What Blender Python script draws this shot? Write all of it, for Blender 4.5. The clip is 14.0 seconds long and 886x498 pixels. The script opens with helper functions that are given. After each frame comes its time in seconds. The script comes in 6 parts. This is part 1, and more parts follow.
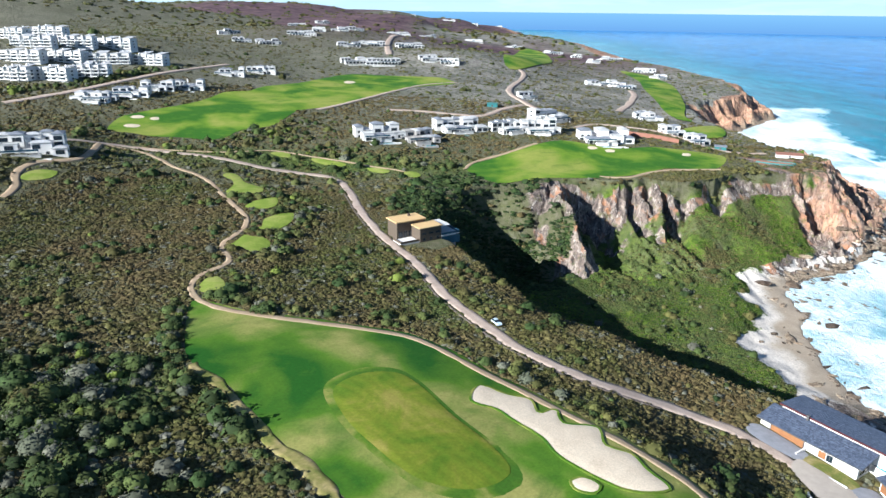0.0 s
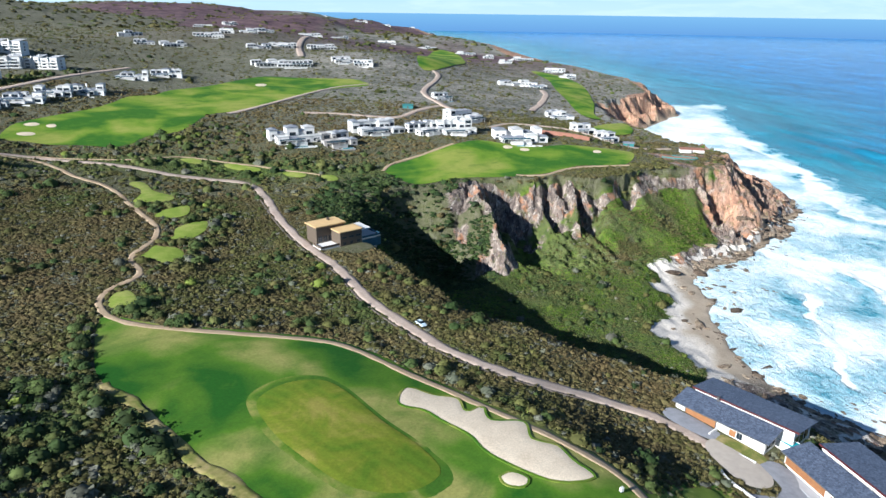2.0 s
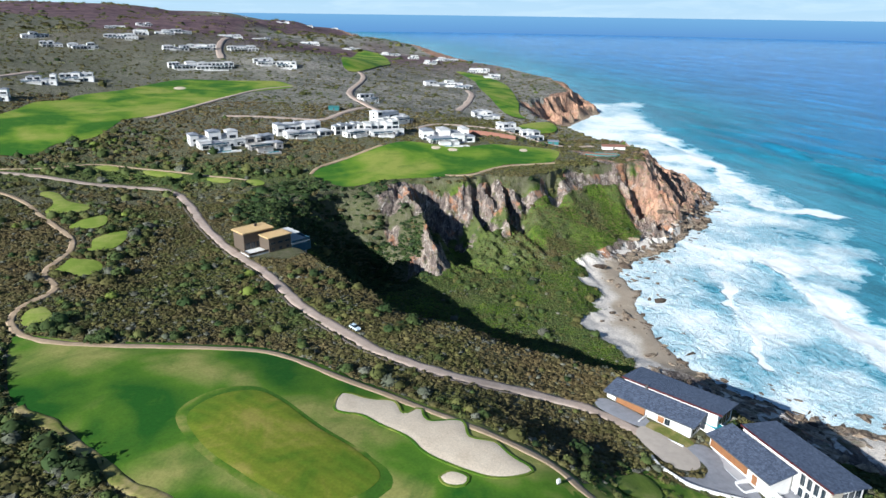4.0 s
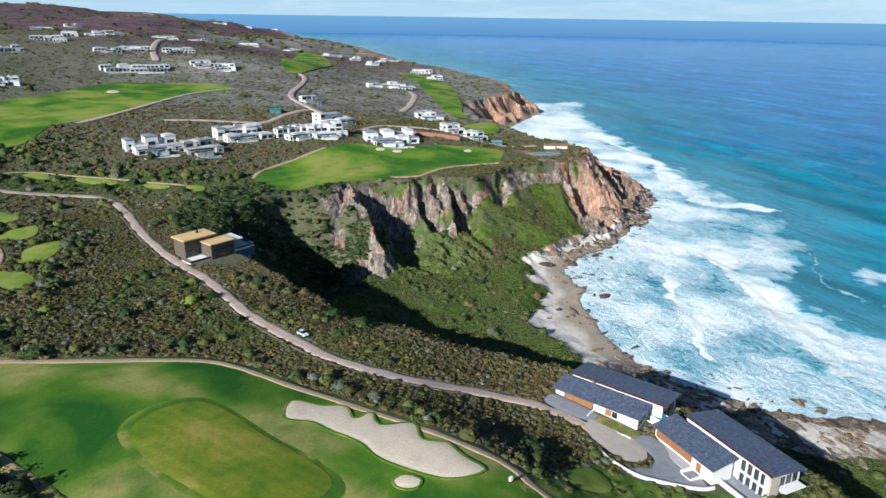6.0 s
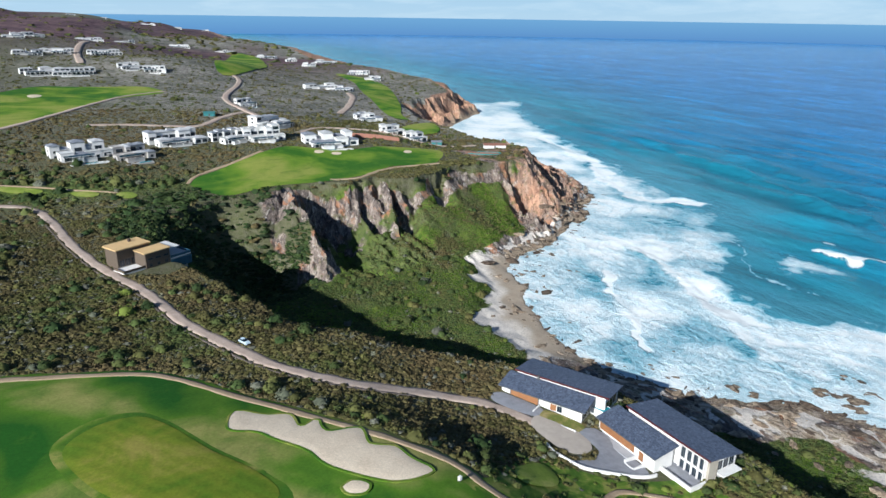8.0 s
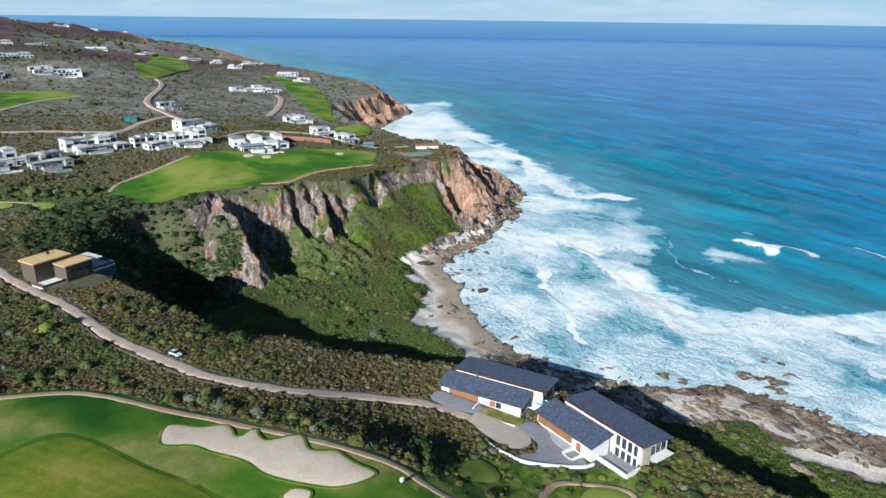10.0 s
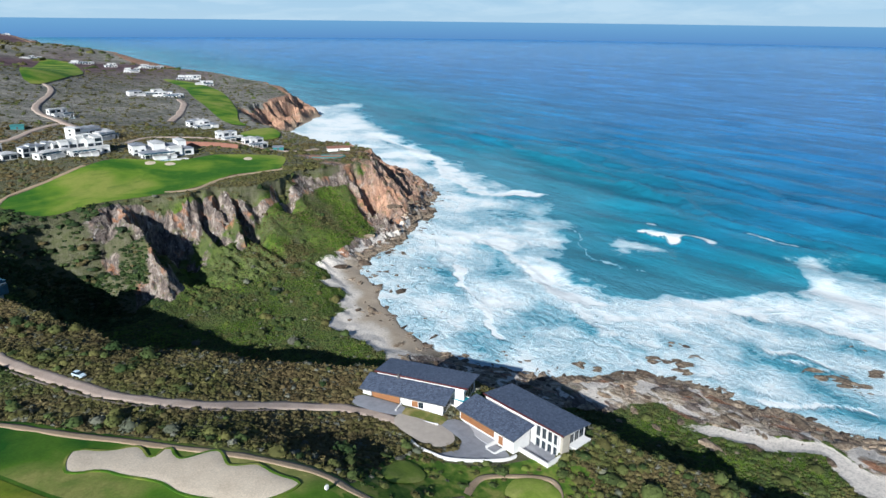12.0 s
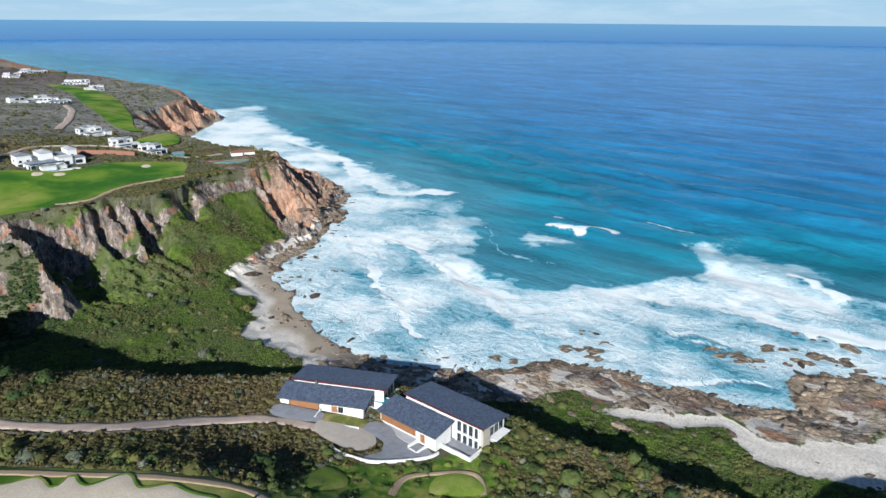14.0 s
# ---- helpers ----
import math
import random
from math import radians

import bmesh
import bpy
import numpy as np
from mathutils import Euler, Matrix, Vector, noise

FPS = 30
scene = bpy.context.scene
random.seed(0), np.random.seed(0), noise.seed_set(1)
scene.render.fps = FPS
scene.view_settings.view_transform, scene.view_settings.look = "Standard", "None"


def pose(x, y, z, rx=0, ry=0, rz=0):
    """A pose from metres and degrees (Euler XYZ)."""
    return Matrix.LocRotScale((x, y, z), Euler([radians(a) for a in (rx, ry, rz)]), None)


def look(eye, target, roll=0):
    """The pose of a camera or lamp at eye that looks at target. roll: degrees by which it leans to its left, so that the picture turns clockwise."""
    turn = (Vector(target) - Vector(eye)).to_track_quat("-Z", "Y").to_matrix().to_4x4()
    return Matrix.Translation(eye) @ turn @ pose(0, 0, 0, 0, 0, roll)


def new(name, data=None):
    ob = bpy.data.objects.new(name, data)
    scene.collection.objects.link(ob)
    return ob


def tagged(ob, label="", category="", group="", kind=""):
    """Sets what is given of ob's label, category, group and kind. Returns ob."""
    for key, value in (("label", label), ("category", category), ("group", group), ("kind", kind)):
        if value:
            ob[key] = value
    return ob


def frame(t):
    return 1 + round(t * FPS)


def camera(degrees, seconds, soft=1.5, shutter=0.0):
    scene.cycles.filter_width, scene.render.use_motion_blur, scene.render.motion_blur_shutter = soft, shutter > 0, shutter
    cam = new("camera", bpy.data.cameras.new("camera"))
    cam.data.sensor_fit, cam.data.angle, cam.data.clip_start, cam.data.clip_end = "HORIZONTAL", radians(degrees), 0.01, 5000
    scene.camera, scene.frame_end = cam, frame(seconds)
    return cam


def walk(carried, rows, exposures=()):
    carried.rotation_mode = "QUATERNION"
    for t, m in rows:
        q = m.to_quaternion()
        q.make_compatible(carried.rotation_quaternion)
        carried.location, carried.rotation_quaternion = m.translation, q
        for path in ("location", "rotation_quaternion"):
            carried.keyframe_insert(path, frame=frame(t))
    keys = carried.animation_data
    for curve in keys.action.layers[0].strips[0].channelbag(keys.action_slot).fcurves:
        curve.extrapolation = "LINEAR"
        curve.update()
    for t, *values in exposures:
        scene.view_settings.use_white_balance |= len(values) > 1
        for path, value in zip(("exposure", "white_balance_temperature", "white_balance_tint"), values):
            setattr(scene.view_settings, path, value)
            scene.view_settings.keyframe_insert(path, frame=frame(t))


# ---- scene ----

# ---------------------------------------------------------------- camera
cam = camera(66.32, 14.0)
# seconds, x, y, z, yaw (to the left), pitch (up), roll
PATH = [
    (0, 0.11, -0.53, 134.14, 0.02, -19.57, 0.57),
    (0.5, 0.07, -0.46, 134.20, -2.17, -19.52, 0.59),
    (1, 0.04, -0.40, 134.25, -4.01, -19.49, 0.63),
    (1.5, 0.01, -0.34, 134.31, -5.66, -19.45, 0.64),
    (2, -0.03, -0.29, 134.37, -7.05, -19.41, 0.70),
    (2.5, -0.05, -0.25, 134.42, -8.60, -19.37, 0.70),
    (3, -0.08, -0.22, 134.49, -10.24, -19.34, 0.73),
    (5.5, -0.05, -0.10, 134.85, -16.78, -19.20, 0.78),
    (6, -0.03, -0.04, 134.93, -17.89, -19.16, 0.81),
    (6.5, -0.00, 0.00, 135.00, -19.11, -19.12, 0.78),
    (7, 0.02, 0.03, 135.07, -20.25, -19.10, 0.79),
    (7.5, 0.05, 0.04, 135.12, -21.55, -19.08, 0.81),
    (8, 0.08, 0.04, 135.18, -22.99, -19.06, 0.80),
    (10.5, 0.40, -0.51, 135.56, -30.48, -18.93, 0.74),
    (11, 0.44, -0.59, 135.62, -32.49, -18.91, 0.74),
    (11.5, 0.47, -0.67, 135.68, -34.30, -18.86, 0.71),
    (12, 0.49, -0.73, 135.73, -36.09, -18.82, 0.66),
    (12.5, 0.51, -0.78, 135.77, -37.72, -18.81, 0.65),
    (13, 0.52, -0.84, 135.81, -39.59, -18.80, 0.54),
    (13.5, 0.53, -0.90, 135.83, -41.51, -18.77, 0.48),
    (14, 0.54, -0.97, 135.84, -43.79, -18.76, 0.45),
]


def eye_pose(x, y, z, yaw, pitch, roll):
    return pose(x, y, z, 0, 0, yaw) @ pose(0, 0, 0, 90 + pitch) @ pose(0, 0, 0, 0, 0, roll)


# the clip's camera settles a little darker as it turns to the sea
walk(cam, [(t, eye_pose(*r)) for t, *r in PATH], [(0.0, 1.30), (3.0, 1.02), (7.0, 0.76), (14.0, 0.68)])

# ---------------------------------------------------------------- sky and sun
SUN_UP, SHADE_WAY = radians(25.5), radians(56)  # sun's height; way in which shadows fall, from +y towards +x
world = bpy.data.worlds.new("sky")
scene.world = world
world.use_nodes = True
wt = world.node_tree
sky = wt.nodes.new("ShaderNodeTexSky")
sky.sky_type = "NISHITA"
sky.sun_disc = False
sky.sun_elevation, sky.sun_rotation = SUN_UP, SHADE_WAY + math.pi
sky.air_density, sky.dust_density, sky.ozone_density = 1.0, 0.3, 2.5
cool = wt.nodes.new("ShaderNodeMix")
cool.data_type, cool.blend_type = "RGBA", "MULTIPLY"
cool.inputs[0].default_value = 1.0
cool.inputs[7].default_value = (0.46, 0.82, 1.25, 1)
wt.links.new(sky.outputs[0], cool.inputs[6])
pale = wt.nodes.new("ShaderNodeMix")
pale.data_type = "RGBA"
pale.inputs[0].default_value = 0.12
pale.inputs[7].default_value = (4.7, 6.9, 9.2, 1)
wt.links.new(cool.outputs[2], pale.inputs[6])
wt.links.new(pale.outputs[2], wt.nodes["Background"].inputs[0])
wt.nodes["Background"].inputs[1].default_value = 0.034
sun_data = bpy.data.lights.new("sun", "SUN")
sun_data.energy, sun_data.angle, sun_data.color = 5.0, radians(0.6), (0.92, 0.945, 0.955)
sun = new("sun", sun_data)
sun.matrix_world = look((-400, -300, 600), Vector((-400, -300, 600)) + Vector((math.sin(SHADE_WAY) * math.cos(SUN_UP), math.cos(SHADE_WAY) * math.cos(SUN_UP), -math.sin(SUN_UP))))

# ---------------------------------------------------------------- materials


class Mat:
    """A node material with shortcuts for its nodes."""

    def __init__(self, name, rough=0.8, metal=0.0, spec=0.3):
        self.m = bpy.data.materials.new(name)
        self.m.use_nodes = True
        self.t = self.m.node_tree
        self.b = self.t.nodes["Principled BSDF"]
        self.b.inputs["Roughness"].default_value = rough
        self.b.inputs["Metallic"].default_value = metal
        self.b.inputs["Specular IOR Level"].default_value = spec
        self.pos = self.t.nodes.new("ShaderNodeNewGeometry").outputs["Position"]

    def set(self, key, value):
        s = self.b.inputs[key]
        if isinstance(value, bpy.types.NodeSocket):
            self.t.links.new(value, s)
        else:
            s.default_value = (*value, 1) if isinstance(value, tuple) else value
        return self

    def node(self, kind, **put):
        n = self.t.nodes.new(kind)
        for k, v in put.items():
            s = n.inputs[int(k[1:])] if k[0] == "i" and k[1:].isdigit() else n.inputs[k]
            if isinstance(v, bpy.types.NodeSocket):
                self.t.links.new(v, s)
            else:
                s.default_value = (*v, 1) if isinstance(v, tuple) and len(v) == 3 and s.type == "RGBA" else v
        return n

    def stretch(self, sx, sy, sz, turn=0.0):
        """Coordinates drawn out sx along the direction turn, and sy across it."""
        n = self.node("ShaderNodeMapping", Vector=self.pos)
        n.vector_type = "TEXTURE"
        n.inputs["Scale"].default_value = (sx, sy, sz)
        n.inputs["Rotation"].default_value = (0, 0, turn)
        return n.outputs[0]

    def noise(self, size, detail=4.0, rough=0.6, at=None, warp=0.0):
        n = self.node("ShaderNodeTexNoise", Vector=at or self.pos, Scale=1.0 / size, Detail=detail, Roughness=rough, Distortion=warp)
        return n.outputs["Fac"]

    def cells(self, size, at=None):
        n = self.node("ShaderNodeTexVoronoi", Vector=at or self.pos, Scale=1.0 / size)
        return n.outputs

    def ramp(self, value, *stops):
        n = self.node("ShaderNodeValToRGB", Fac=value)
        e = n.color_ramp.elements
        while len(e) < len(stops):
            e.new(0.5)
        for el, (at, col) in zip(e, stops):
            el.position = at
            el.color = (*col, 1) if isinstance(col, tuple) else (col, col, col, 1)
        return n.outputs[0]

    def mix(self, fac, a, b, how="MIX"):
        n = self.t.nodes.new("ShaderNodeMix")
        n.data_type, n.blend_type = "RGBA", how
        for s, v in ((n.inputs[0], fac), (n.inputs[6], a), (n.inputs[7], b)):
            if isinstance(v, bpy.types.NodeSocket):
                self.t.links.new(v, s)
            else:
                s.default_value = (*v, 1) if isinstance(v, tuple) else v
        return n.outputs[2]

    def math(self, how, a, b=0.0):
        n = self.node("ShaderNodeMath", i0=a, i1=b)
        n.operation = how
        return n.outputs[0]

    def attr(self, name):
        n = self.t.nodes.new("ShaderNodeAttribute")
        n.attribute_name = name
        return n.outputs["Fac"]

    def island(self):
        return self.t.nodes.new("ShaderNodeNewGeometry").outputs["Random Per Island"]

    def single(self):
        return self.t.nodes.new("ShaderNodeObjectInfo").outputs["Random"]

    def bump(self, height, strength=0.5, far=0.1):
        n = self.node("ShaderNodeBump", Height=height, Strength=strength, Distance=far)
        self.t.links.new(n.outputs[0], self.b.inputs["Normal"])
        return self


def plain(name, a, b, size=0.6, rough=0.8, spec=0.3, metal=0.0, bump=0.3, far=0.02):
    """A surface that drifts between two close colours, with grain."""
    m = Mat(name, rough, metal, spec)
    big = m.noise(size * 6, 3)
    fine = m.noise(size, 5, 0.7)
    m.set("Base Color", m.mix(m.ramp(big, (0.3, 0.0), (0.7, 1.0)), a, b))
    m.bump(fine, bump, far)
    return m.m


SCRUB_A, SCRUB_B, SCRUB_C = (0.112, 0.100, 0.064), (0.070, 0.080, 0.040), (0.150, 0.140, 0.105)


def ground_material():
    m = Mat("scrubland", 0.95, 0, 0.1)
    wide = m.ramp(m.noise(60, 6, 0.7), (0.38, 0.0), (0.62, 1.0))
    tuft = m.ramp(m.noise(2.2, 4, 0.7), (0.35, 0.0), (0.68, 1.0))
    scrub = m.mix(wide, m.mix(tuft, SCRUB_B, SCRUB_A), m.mix(tuft, (0.085, 0.09, 0.035), SCRUB_C))
    burnt = m.mix(m.ramp(m.noise(40, 8, 0.75), (0.4, 0.0), (0.6, 1.0)), (0.062, 0.040, 0.052), (0.15, 0.098, 0.098))
    lush = m.mix(m.ramp(m.noise(3.5, 4, 0.7), (0.35, 0.0), (0.7, 1.0)), (0.030, 0.070, 0.010), (0.130, 0.185, 0.028))
    bed = m.stretch(0.7, 2.2, 1.6, 0.45)
    fall = m.stretch(0.8, 2.0, 1.9, -0.25)  # streaks down the faces
    rock = m.ramp(m.noise(4.5, 9, 0.74, fall, 0.7), (0.33, (0.028, 0.024, 0.026)), (0.43, (0.095, 0.077, 0.070)), (0.54, (0.205, 0.162, 0.138)), (0.66, (0.42, 0.355, 0.295)))
    rust = m.mix(m.noise(2.2, 6, 0.7), (0.26, 0.10, 0.05), (0.46, 0.225, 0.115))
    pale = m.ramp(m.noise(2.6, 7, 0.74, fall, 0.9), (0.545, 0.0), (0.635, 0.85))
    rock = m.mix(pale, rock, (0.50, 0.455, 0.40))
    rock = m.mix(m.ramp(m.noise(11, 5, 0.65, bed), (0.53, 0.0), (0.61, 0.75)), rock, rust)
    ochre = m.mix(m.ramp(m.noise(5, 8, 0.74, fall, 0.5), (0.40, 0.0), (0.6, 1.0)), (0.24, 0.125, 0.085), (0.52, 0.31, 0.205))
    rock = m.mix(m.math("MULTIPLY", m.attr("rust"), m.ramp(m.noise(9, 5, 0.65), (0.34, 0.45), (0.5, 1.0))), rock, ochre)
    rock = m.mix(m.ramp(m.noise(1.3, 5, 0.7, fall), (0.36, 0.75), (0.45, 0.0)), rock, (0.04, 0.033, 0.03))
    shelf = m.mix(m.ramp(m.noise(2.2, 7, 0.74, bed, 0.5), (0.38, 0.0), (0.58, 1.0)), (0.20, 0.145, 0.10), (0.56, 0.475, 0.375))
    rock = m.mix(m.attr("bleached"), rock, shelf)
    moss = m.ramp(m.noise(5, 5, 0.7), (0.55, 0.0), (0.64, 0.7))
    rock = m.mix(moss, rock, (0.10, 0.10, 0.04))
    sand = m.mix(m.noise(6, 5), (0.58, 0.52, 0.45), (0.70, 0.64, 0.57))
    wet = m.mix(m.noise(5, 5), (0.25, 0.19, 0.13), (0.36, 0.29, 0.21))
    # pale parched veld that takes over with distance, its lightness standing in for haze
    faded = m.mix(m.ramp(m.noise(45, 8, 0.75), (0.40, 0.0), (0.60, 1.0)), (0.130, 0.132, 0.115), (0.30, 0.28, 0.25))
    faded = m.mix(1.0, faded, m.ramp(m.noise(5, 5, 0.75), (0.36, 0.5), (0.64, 1.35)), "MULTIPLY")
    col = m.mix(m.attr("faded"), scrub, faded)
    col = m.mix(m.attr("burnt"), col, burnt)
    col = m.mix(m.attr("lush"), col, lush)
    edge = m.ramp(m.math("ADD", m.attr("rock"), m.math("MULTIPLY", m.math("SUBTRACT", m.noise(6, 6, 0.7), 0.5), 1.1)), (0.42, 0.0), (0.58, 1.0))
    col = m.mix(edge, col, rock)
    beach = m.ramp(m.math("ADD", m.attr("sand"), m.math("MULTIPLY", m.math("SUBTRACT", m.noise(2.4, 6, 0.72), 0.5), 1.2)), (0.40, 0.0), (0.54, 1.0))
    pebble = m.ramp(m.noise(0.9, 5, 0.75), (0.34, 0.62), (0.55, 1.06))
    col = m.mix(beach, col, m.mix(1.0, sand, pebble, "MULTIPLY"))
    col = m.mix(m.attr("wet"), col, wet)
    m.set("Base Color", col)
    grain = m.math("ADD", m.noise(1.6, 8, 0.75), m.math("MULTIPLY", m.noise(9, 6, 0.7, bed), 1.5))
    m.bump(m.math("MULTIPLY", grain, m.math("SUBTRACT", 1.0, m.math("MULTIPLY", m.attr("sand"), 0.85))), 0.9, 0.9)
    return m.m


def turf_material(name, dark, mid, faded, scale=16.0):
    m = Mat(name, 0.9, 0, 0.15)
    big = m.noise(scale, 3, 0.5, None, 0.4)
    col = m.ramp(big, (0.40, dark), (0.50, mid), (0.62, faded))
    col = m.mix(m.ramp(m.noise(scale * 0.22, 5, 0.65, None, 0.6), (0.50, 0.0), (0.68, 0.45)), col, mid)
    col = m.mix(m.ramp(m.noise(scale * 0.35, 4, 0.6, m.stretch(1.8, 1, 1, 0.6), 0.8), (0.52, 0.0), (0.66, 0.4)), col, dark)
    fine = m.ramp(m.noise(0.7, 5, 0.7), (0.3, 0.8), (0.7, 1.15))
    m.set("Base Color", m.mix(1.0, col, fine, "MULTIPLY"))
    m.bump(m.noise(0.25, 4), 0.3, 0.05)
    return m.m


def green_material():
    """Close-mown turf with faint mowing bands and dry blotches."""
    m = Mat("green_turf", 0.9, 0, 0.15)
    col = m.ramp(m.noise(13, 4, 0.6, None, 0.5), (0.36, (0.085, 0.150, 0.012)), (0.5, (0.145, 0.180, 0.018)), (0.64, (0.23, 0.21, 0.045)))
    band = m.node("ShaderNodeTexWave", Vector=m.stretch(1, 1, 1, 0.75), Scale=0.10, Distortion=1.2)
    col = m.mix(1.0, col, m.ramp(band.outputs["Fac"], (0.2, 0.94), (0.8, 1.04)), "MULTIPLY")
    m.set("Base Color", m.mix(1.0, col, m.ramp(m.noise(0.7, 5, 0.7), (0.3, 0.8), (0.7, 1.15)), "MULTIPLY"))
    m.bump(m.noise(0.25, 4), 0.3, 0.05)
    return m.m


def dirt_material(name, a, b):
    m = Mat(name, 0.95, 0, 0.15)
    col = m.mix(m.ramp(m.noise(5, 5, 0.65), (0.3, 0.0), (0.7, 1.0)), a, b)
    stones = m.ramp(m.noise(0.35, 4, 0.7), (0.3, 0.75), (0.7, 1.15))
    m.set("Base Color", m.mix(1.0, col, stones, "MULTIPLY"))
    m.bump(m.noise(0.4, 5), 0.5, 0.06)
    return m.m


def sea_material():
    m = Mat("sea_water", 0.22, 0, 0.32)
    depth = m.attr("depth")
    col = m.ramp(depth, (0.0, (0.07, 0.25, 0.31)), (0.07, (0.010, 0.190, 0.265)), (0.20, (0.011, 0.168, 0.315)), (0.5, (0.013, 0.162, 0.375)), (1.0, (0.028, 0.172, 0.405)))
    drift = m.ramp(m.noise(22, 5, 0.6, m.stretch(4.0, 1.0, 1, -1.5), 0.4), (0.32, 0.72), (0.5, 1.0), (0.70, 1.32))
    col = m.mix(1.0, col, drift, "MULTIPLY")
    col = m.mix(1.0, col, m.ramp(m.noise(75, 4, 0.55, m.stretch(3.0, 1.0, 1, -1.4), 0.8), (0.34, 0.80), (0.66, 1.2)), "MULTIPLY")
    # foam: broad milky drifts, a torn lace of holes, fine froth drawn out along the surge
    surge = m.stretch(1.35, 1.0, 1, -1.15)
    broad = m.noise(26, 5, 0.62, surge, 1.1)
    lace = m.noise(6.5, 9, 0.66, surge, 1.6)
    froth = m.noise(1.6, 6, 0.7, m.stretch(1.3, 1.0, 1, -0.9), 0.8)
    torn = m.math("ADD", m.math("ADD", m.math("MULTIPLY", broad, 0.42), m.math("MULTIPLY", lace, 0.42)), m.math("MULTIPLY", froth, 0.16))
    fleck = m.math("ADD", m.attr("foam"), m.math("MULTIPLY", m.math("SUBTRACT", torn, 0.5), 1.55))
    foam = m.ramp(fleck, (0.36, 0.0), (0.92, 1.0))
    wash = m.ramp(fleck, (0.26, (0.02, 0.20, 0.28)), (0.40, (0.115, 0.33, 0.41)), (0.54, (0.31, 0.50, 0.565)), (0.70, (0.57, 0.69, 0.715)), (0.88, (0.78, 0.82, 0.805)))
    m.set("Base Color", m.mix(m.ramp(fleck, (0.20, 0.0), (0.42, 1.0)), col, wash))
    m.set("Roughness", m.ramp(foam, (0.0, 0.24), (1.0, 0.85)))
    swell = m.noise(16, 4, 0.6, m.stretch(5.0, 1.0, 1, -1.5), 0.5)
    chop = m.noise(3.0, 6, 0.65, m.stretch(2.6, 1.0, 1, -1.45))
    m.bump(m.math("ADD", m.math("MULTIPLY", swell, m.ramp(foam, (0.0, 1.0), (0.7, 0.1))), m.math("ADD", m.math("MULTIPLY", chop, m.ramp(foam, (0.0, 0.8), (1.0, 0.15))), m.math("MULTIPLY", foam, 0.08))), 0.8, 1.6)
    return m.m


GROUND = ground_material()
TURF = turf_material("fairway_turf", (0.014, 0.085, 0.008), (0.072, 0.158, 0.014), (0.255, 0.25, 0.075), 34)
TURF_FINE = green_material()
TURF_TEE = turf_material("tee_turf", (0.17, 0.24, 0.035), (0.22, 0.28, 0.05), (0.28, 0.30, 0.08), 8)
TURF_SUN = turf_material("sunny_turf", (0.030, 0.115, 0.010), (0.125, 0.215, 0.020), (0.24, 0.27, 0.055), 40)
TURF_COLLAR = turf_material("collar_turf", (0.040, 0.112, 0.011), (0.082, 0.155, 0.015), (0.21, 0.215, 0.055), 11)
TURF_ROUGH = turf_material("rough_turf", (0.05, 0.115, 0.014), (0.115, 0.185, 0.025), (0.23, 0.235, 0.06), 4)
DRY_GRASS = turf_material("dry_grass", (0.13, 0.15, 0.035), (0.24, 0.21, 0.075), (0.34, 0.27, 0.13), 5)
SANDPIT = dirt_material("bunker_sand", (0.58, 0.475, 0.355), (0.68, 0.575, 0.44))
PATH_DIRT = dirt_material("path_gravel", (0.33, 0.238, 0.152), (0.44, 0.328, 0.22))
ROAD_DIRT = dirt_material("road_gravel", (0.36, 0.275, 0.222), (0.48, 0.38, 0.315))
SEA = sea_material()

# ---------------------------------------------------------------- lie of the land
def lattice(ix, iy, seed):
    h = (ix.astype(np.int64) * 374761393 + iy.astype(np.int64) * 668265263 + seed * 974711) & 0x7FFFFFFF
    h = ((h ^ (h >> 13)) * 1274126177) & 0x7FFFFFFF
    return ((h ^ (h >> 16)) & 0xFFFF) / 65535.0


def vnoise(x, y, seed=0):
    """Smooth value noise, about -1 to 1."""
    x, y = np.asarray(x, float), np.asarray(y, float)
    ix, iy = np.floor(x), np.floor(y)
    fx, fy = x - ix, y - iy
    fx, fy = fx * fx * (3 - 2 * fx), fy * fy * (3 - 2 * fy)
    a, b = lattice(ix, iy, seed), lattice(ix + 1, iy, seed)
    c, d = lattice(ix, iy + 1, seed), lattice(ix + 1, iy + 1, seed)
    return 2 * ((a * (1 - fx) + b * fx) * (1 - fy) + (c * (1 - fx) + d * fx) * fy) - 1


def fbm(x, y, seed=0, octaves=3):
    return sum(vnoise(x * 2**o, y * 2**o, seed + o) * 0.5**o for o in range(octaves))


def smooth(a, b, v):
    u = np.clip((v - a) / (b - a), 0, 1)
    return u * u * (3 - 2 * u)


def spline(points, step, closed=False):
    """Catmull-Rom through points, resampled about every step metres."""
    p = [np.array(q, float) for q in points]
    n = len(p)
    out = []
    for i in range(n if closed else n - 1):
        a, b, c, d = (p[(i + k) % n] if closed else p[min(max(i + k, 0), n - 1)] for k in (-1, 0, 1, 2))
        m = max(1, int(np.linalg.norm(c - b) / step))
        for t in np.arange(m) / m:
            out.append(0.5 * (2 * b + (c - a) * t + (2 * a - 5 * b + 4 * c - d) * t**2 + (3 * b - a - 3 * c + d) * t**3))
    if not closed:
        out.append(p[-1])
    return np.array(out)


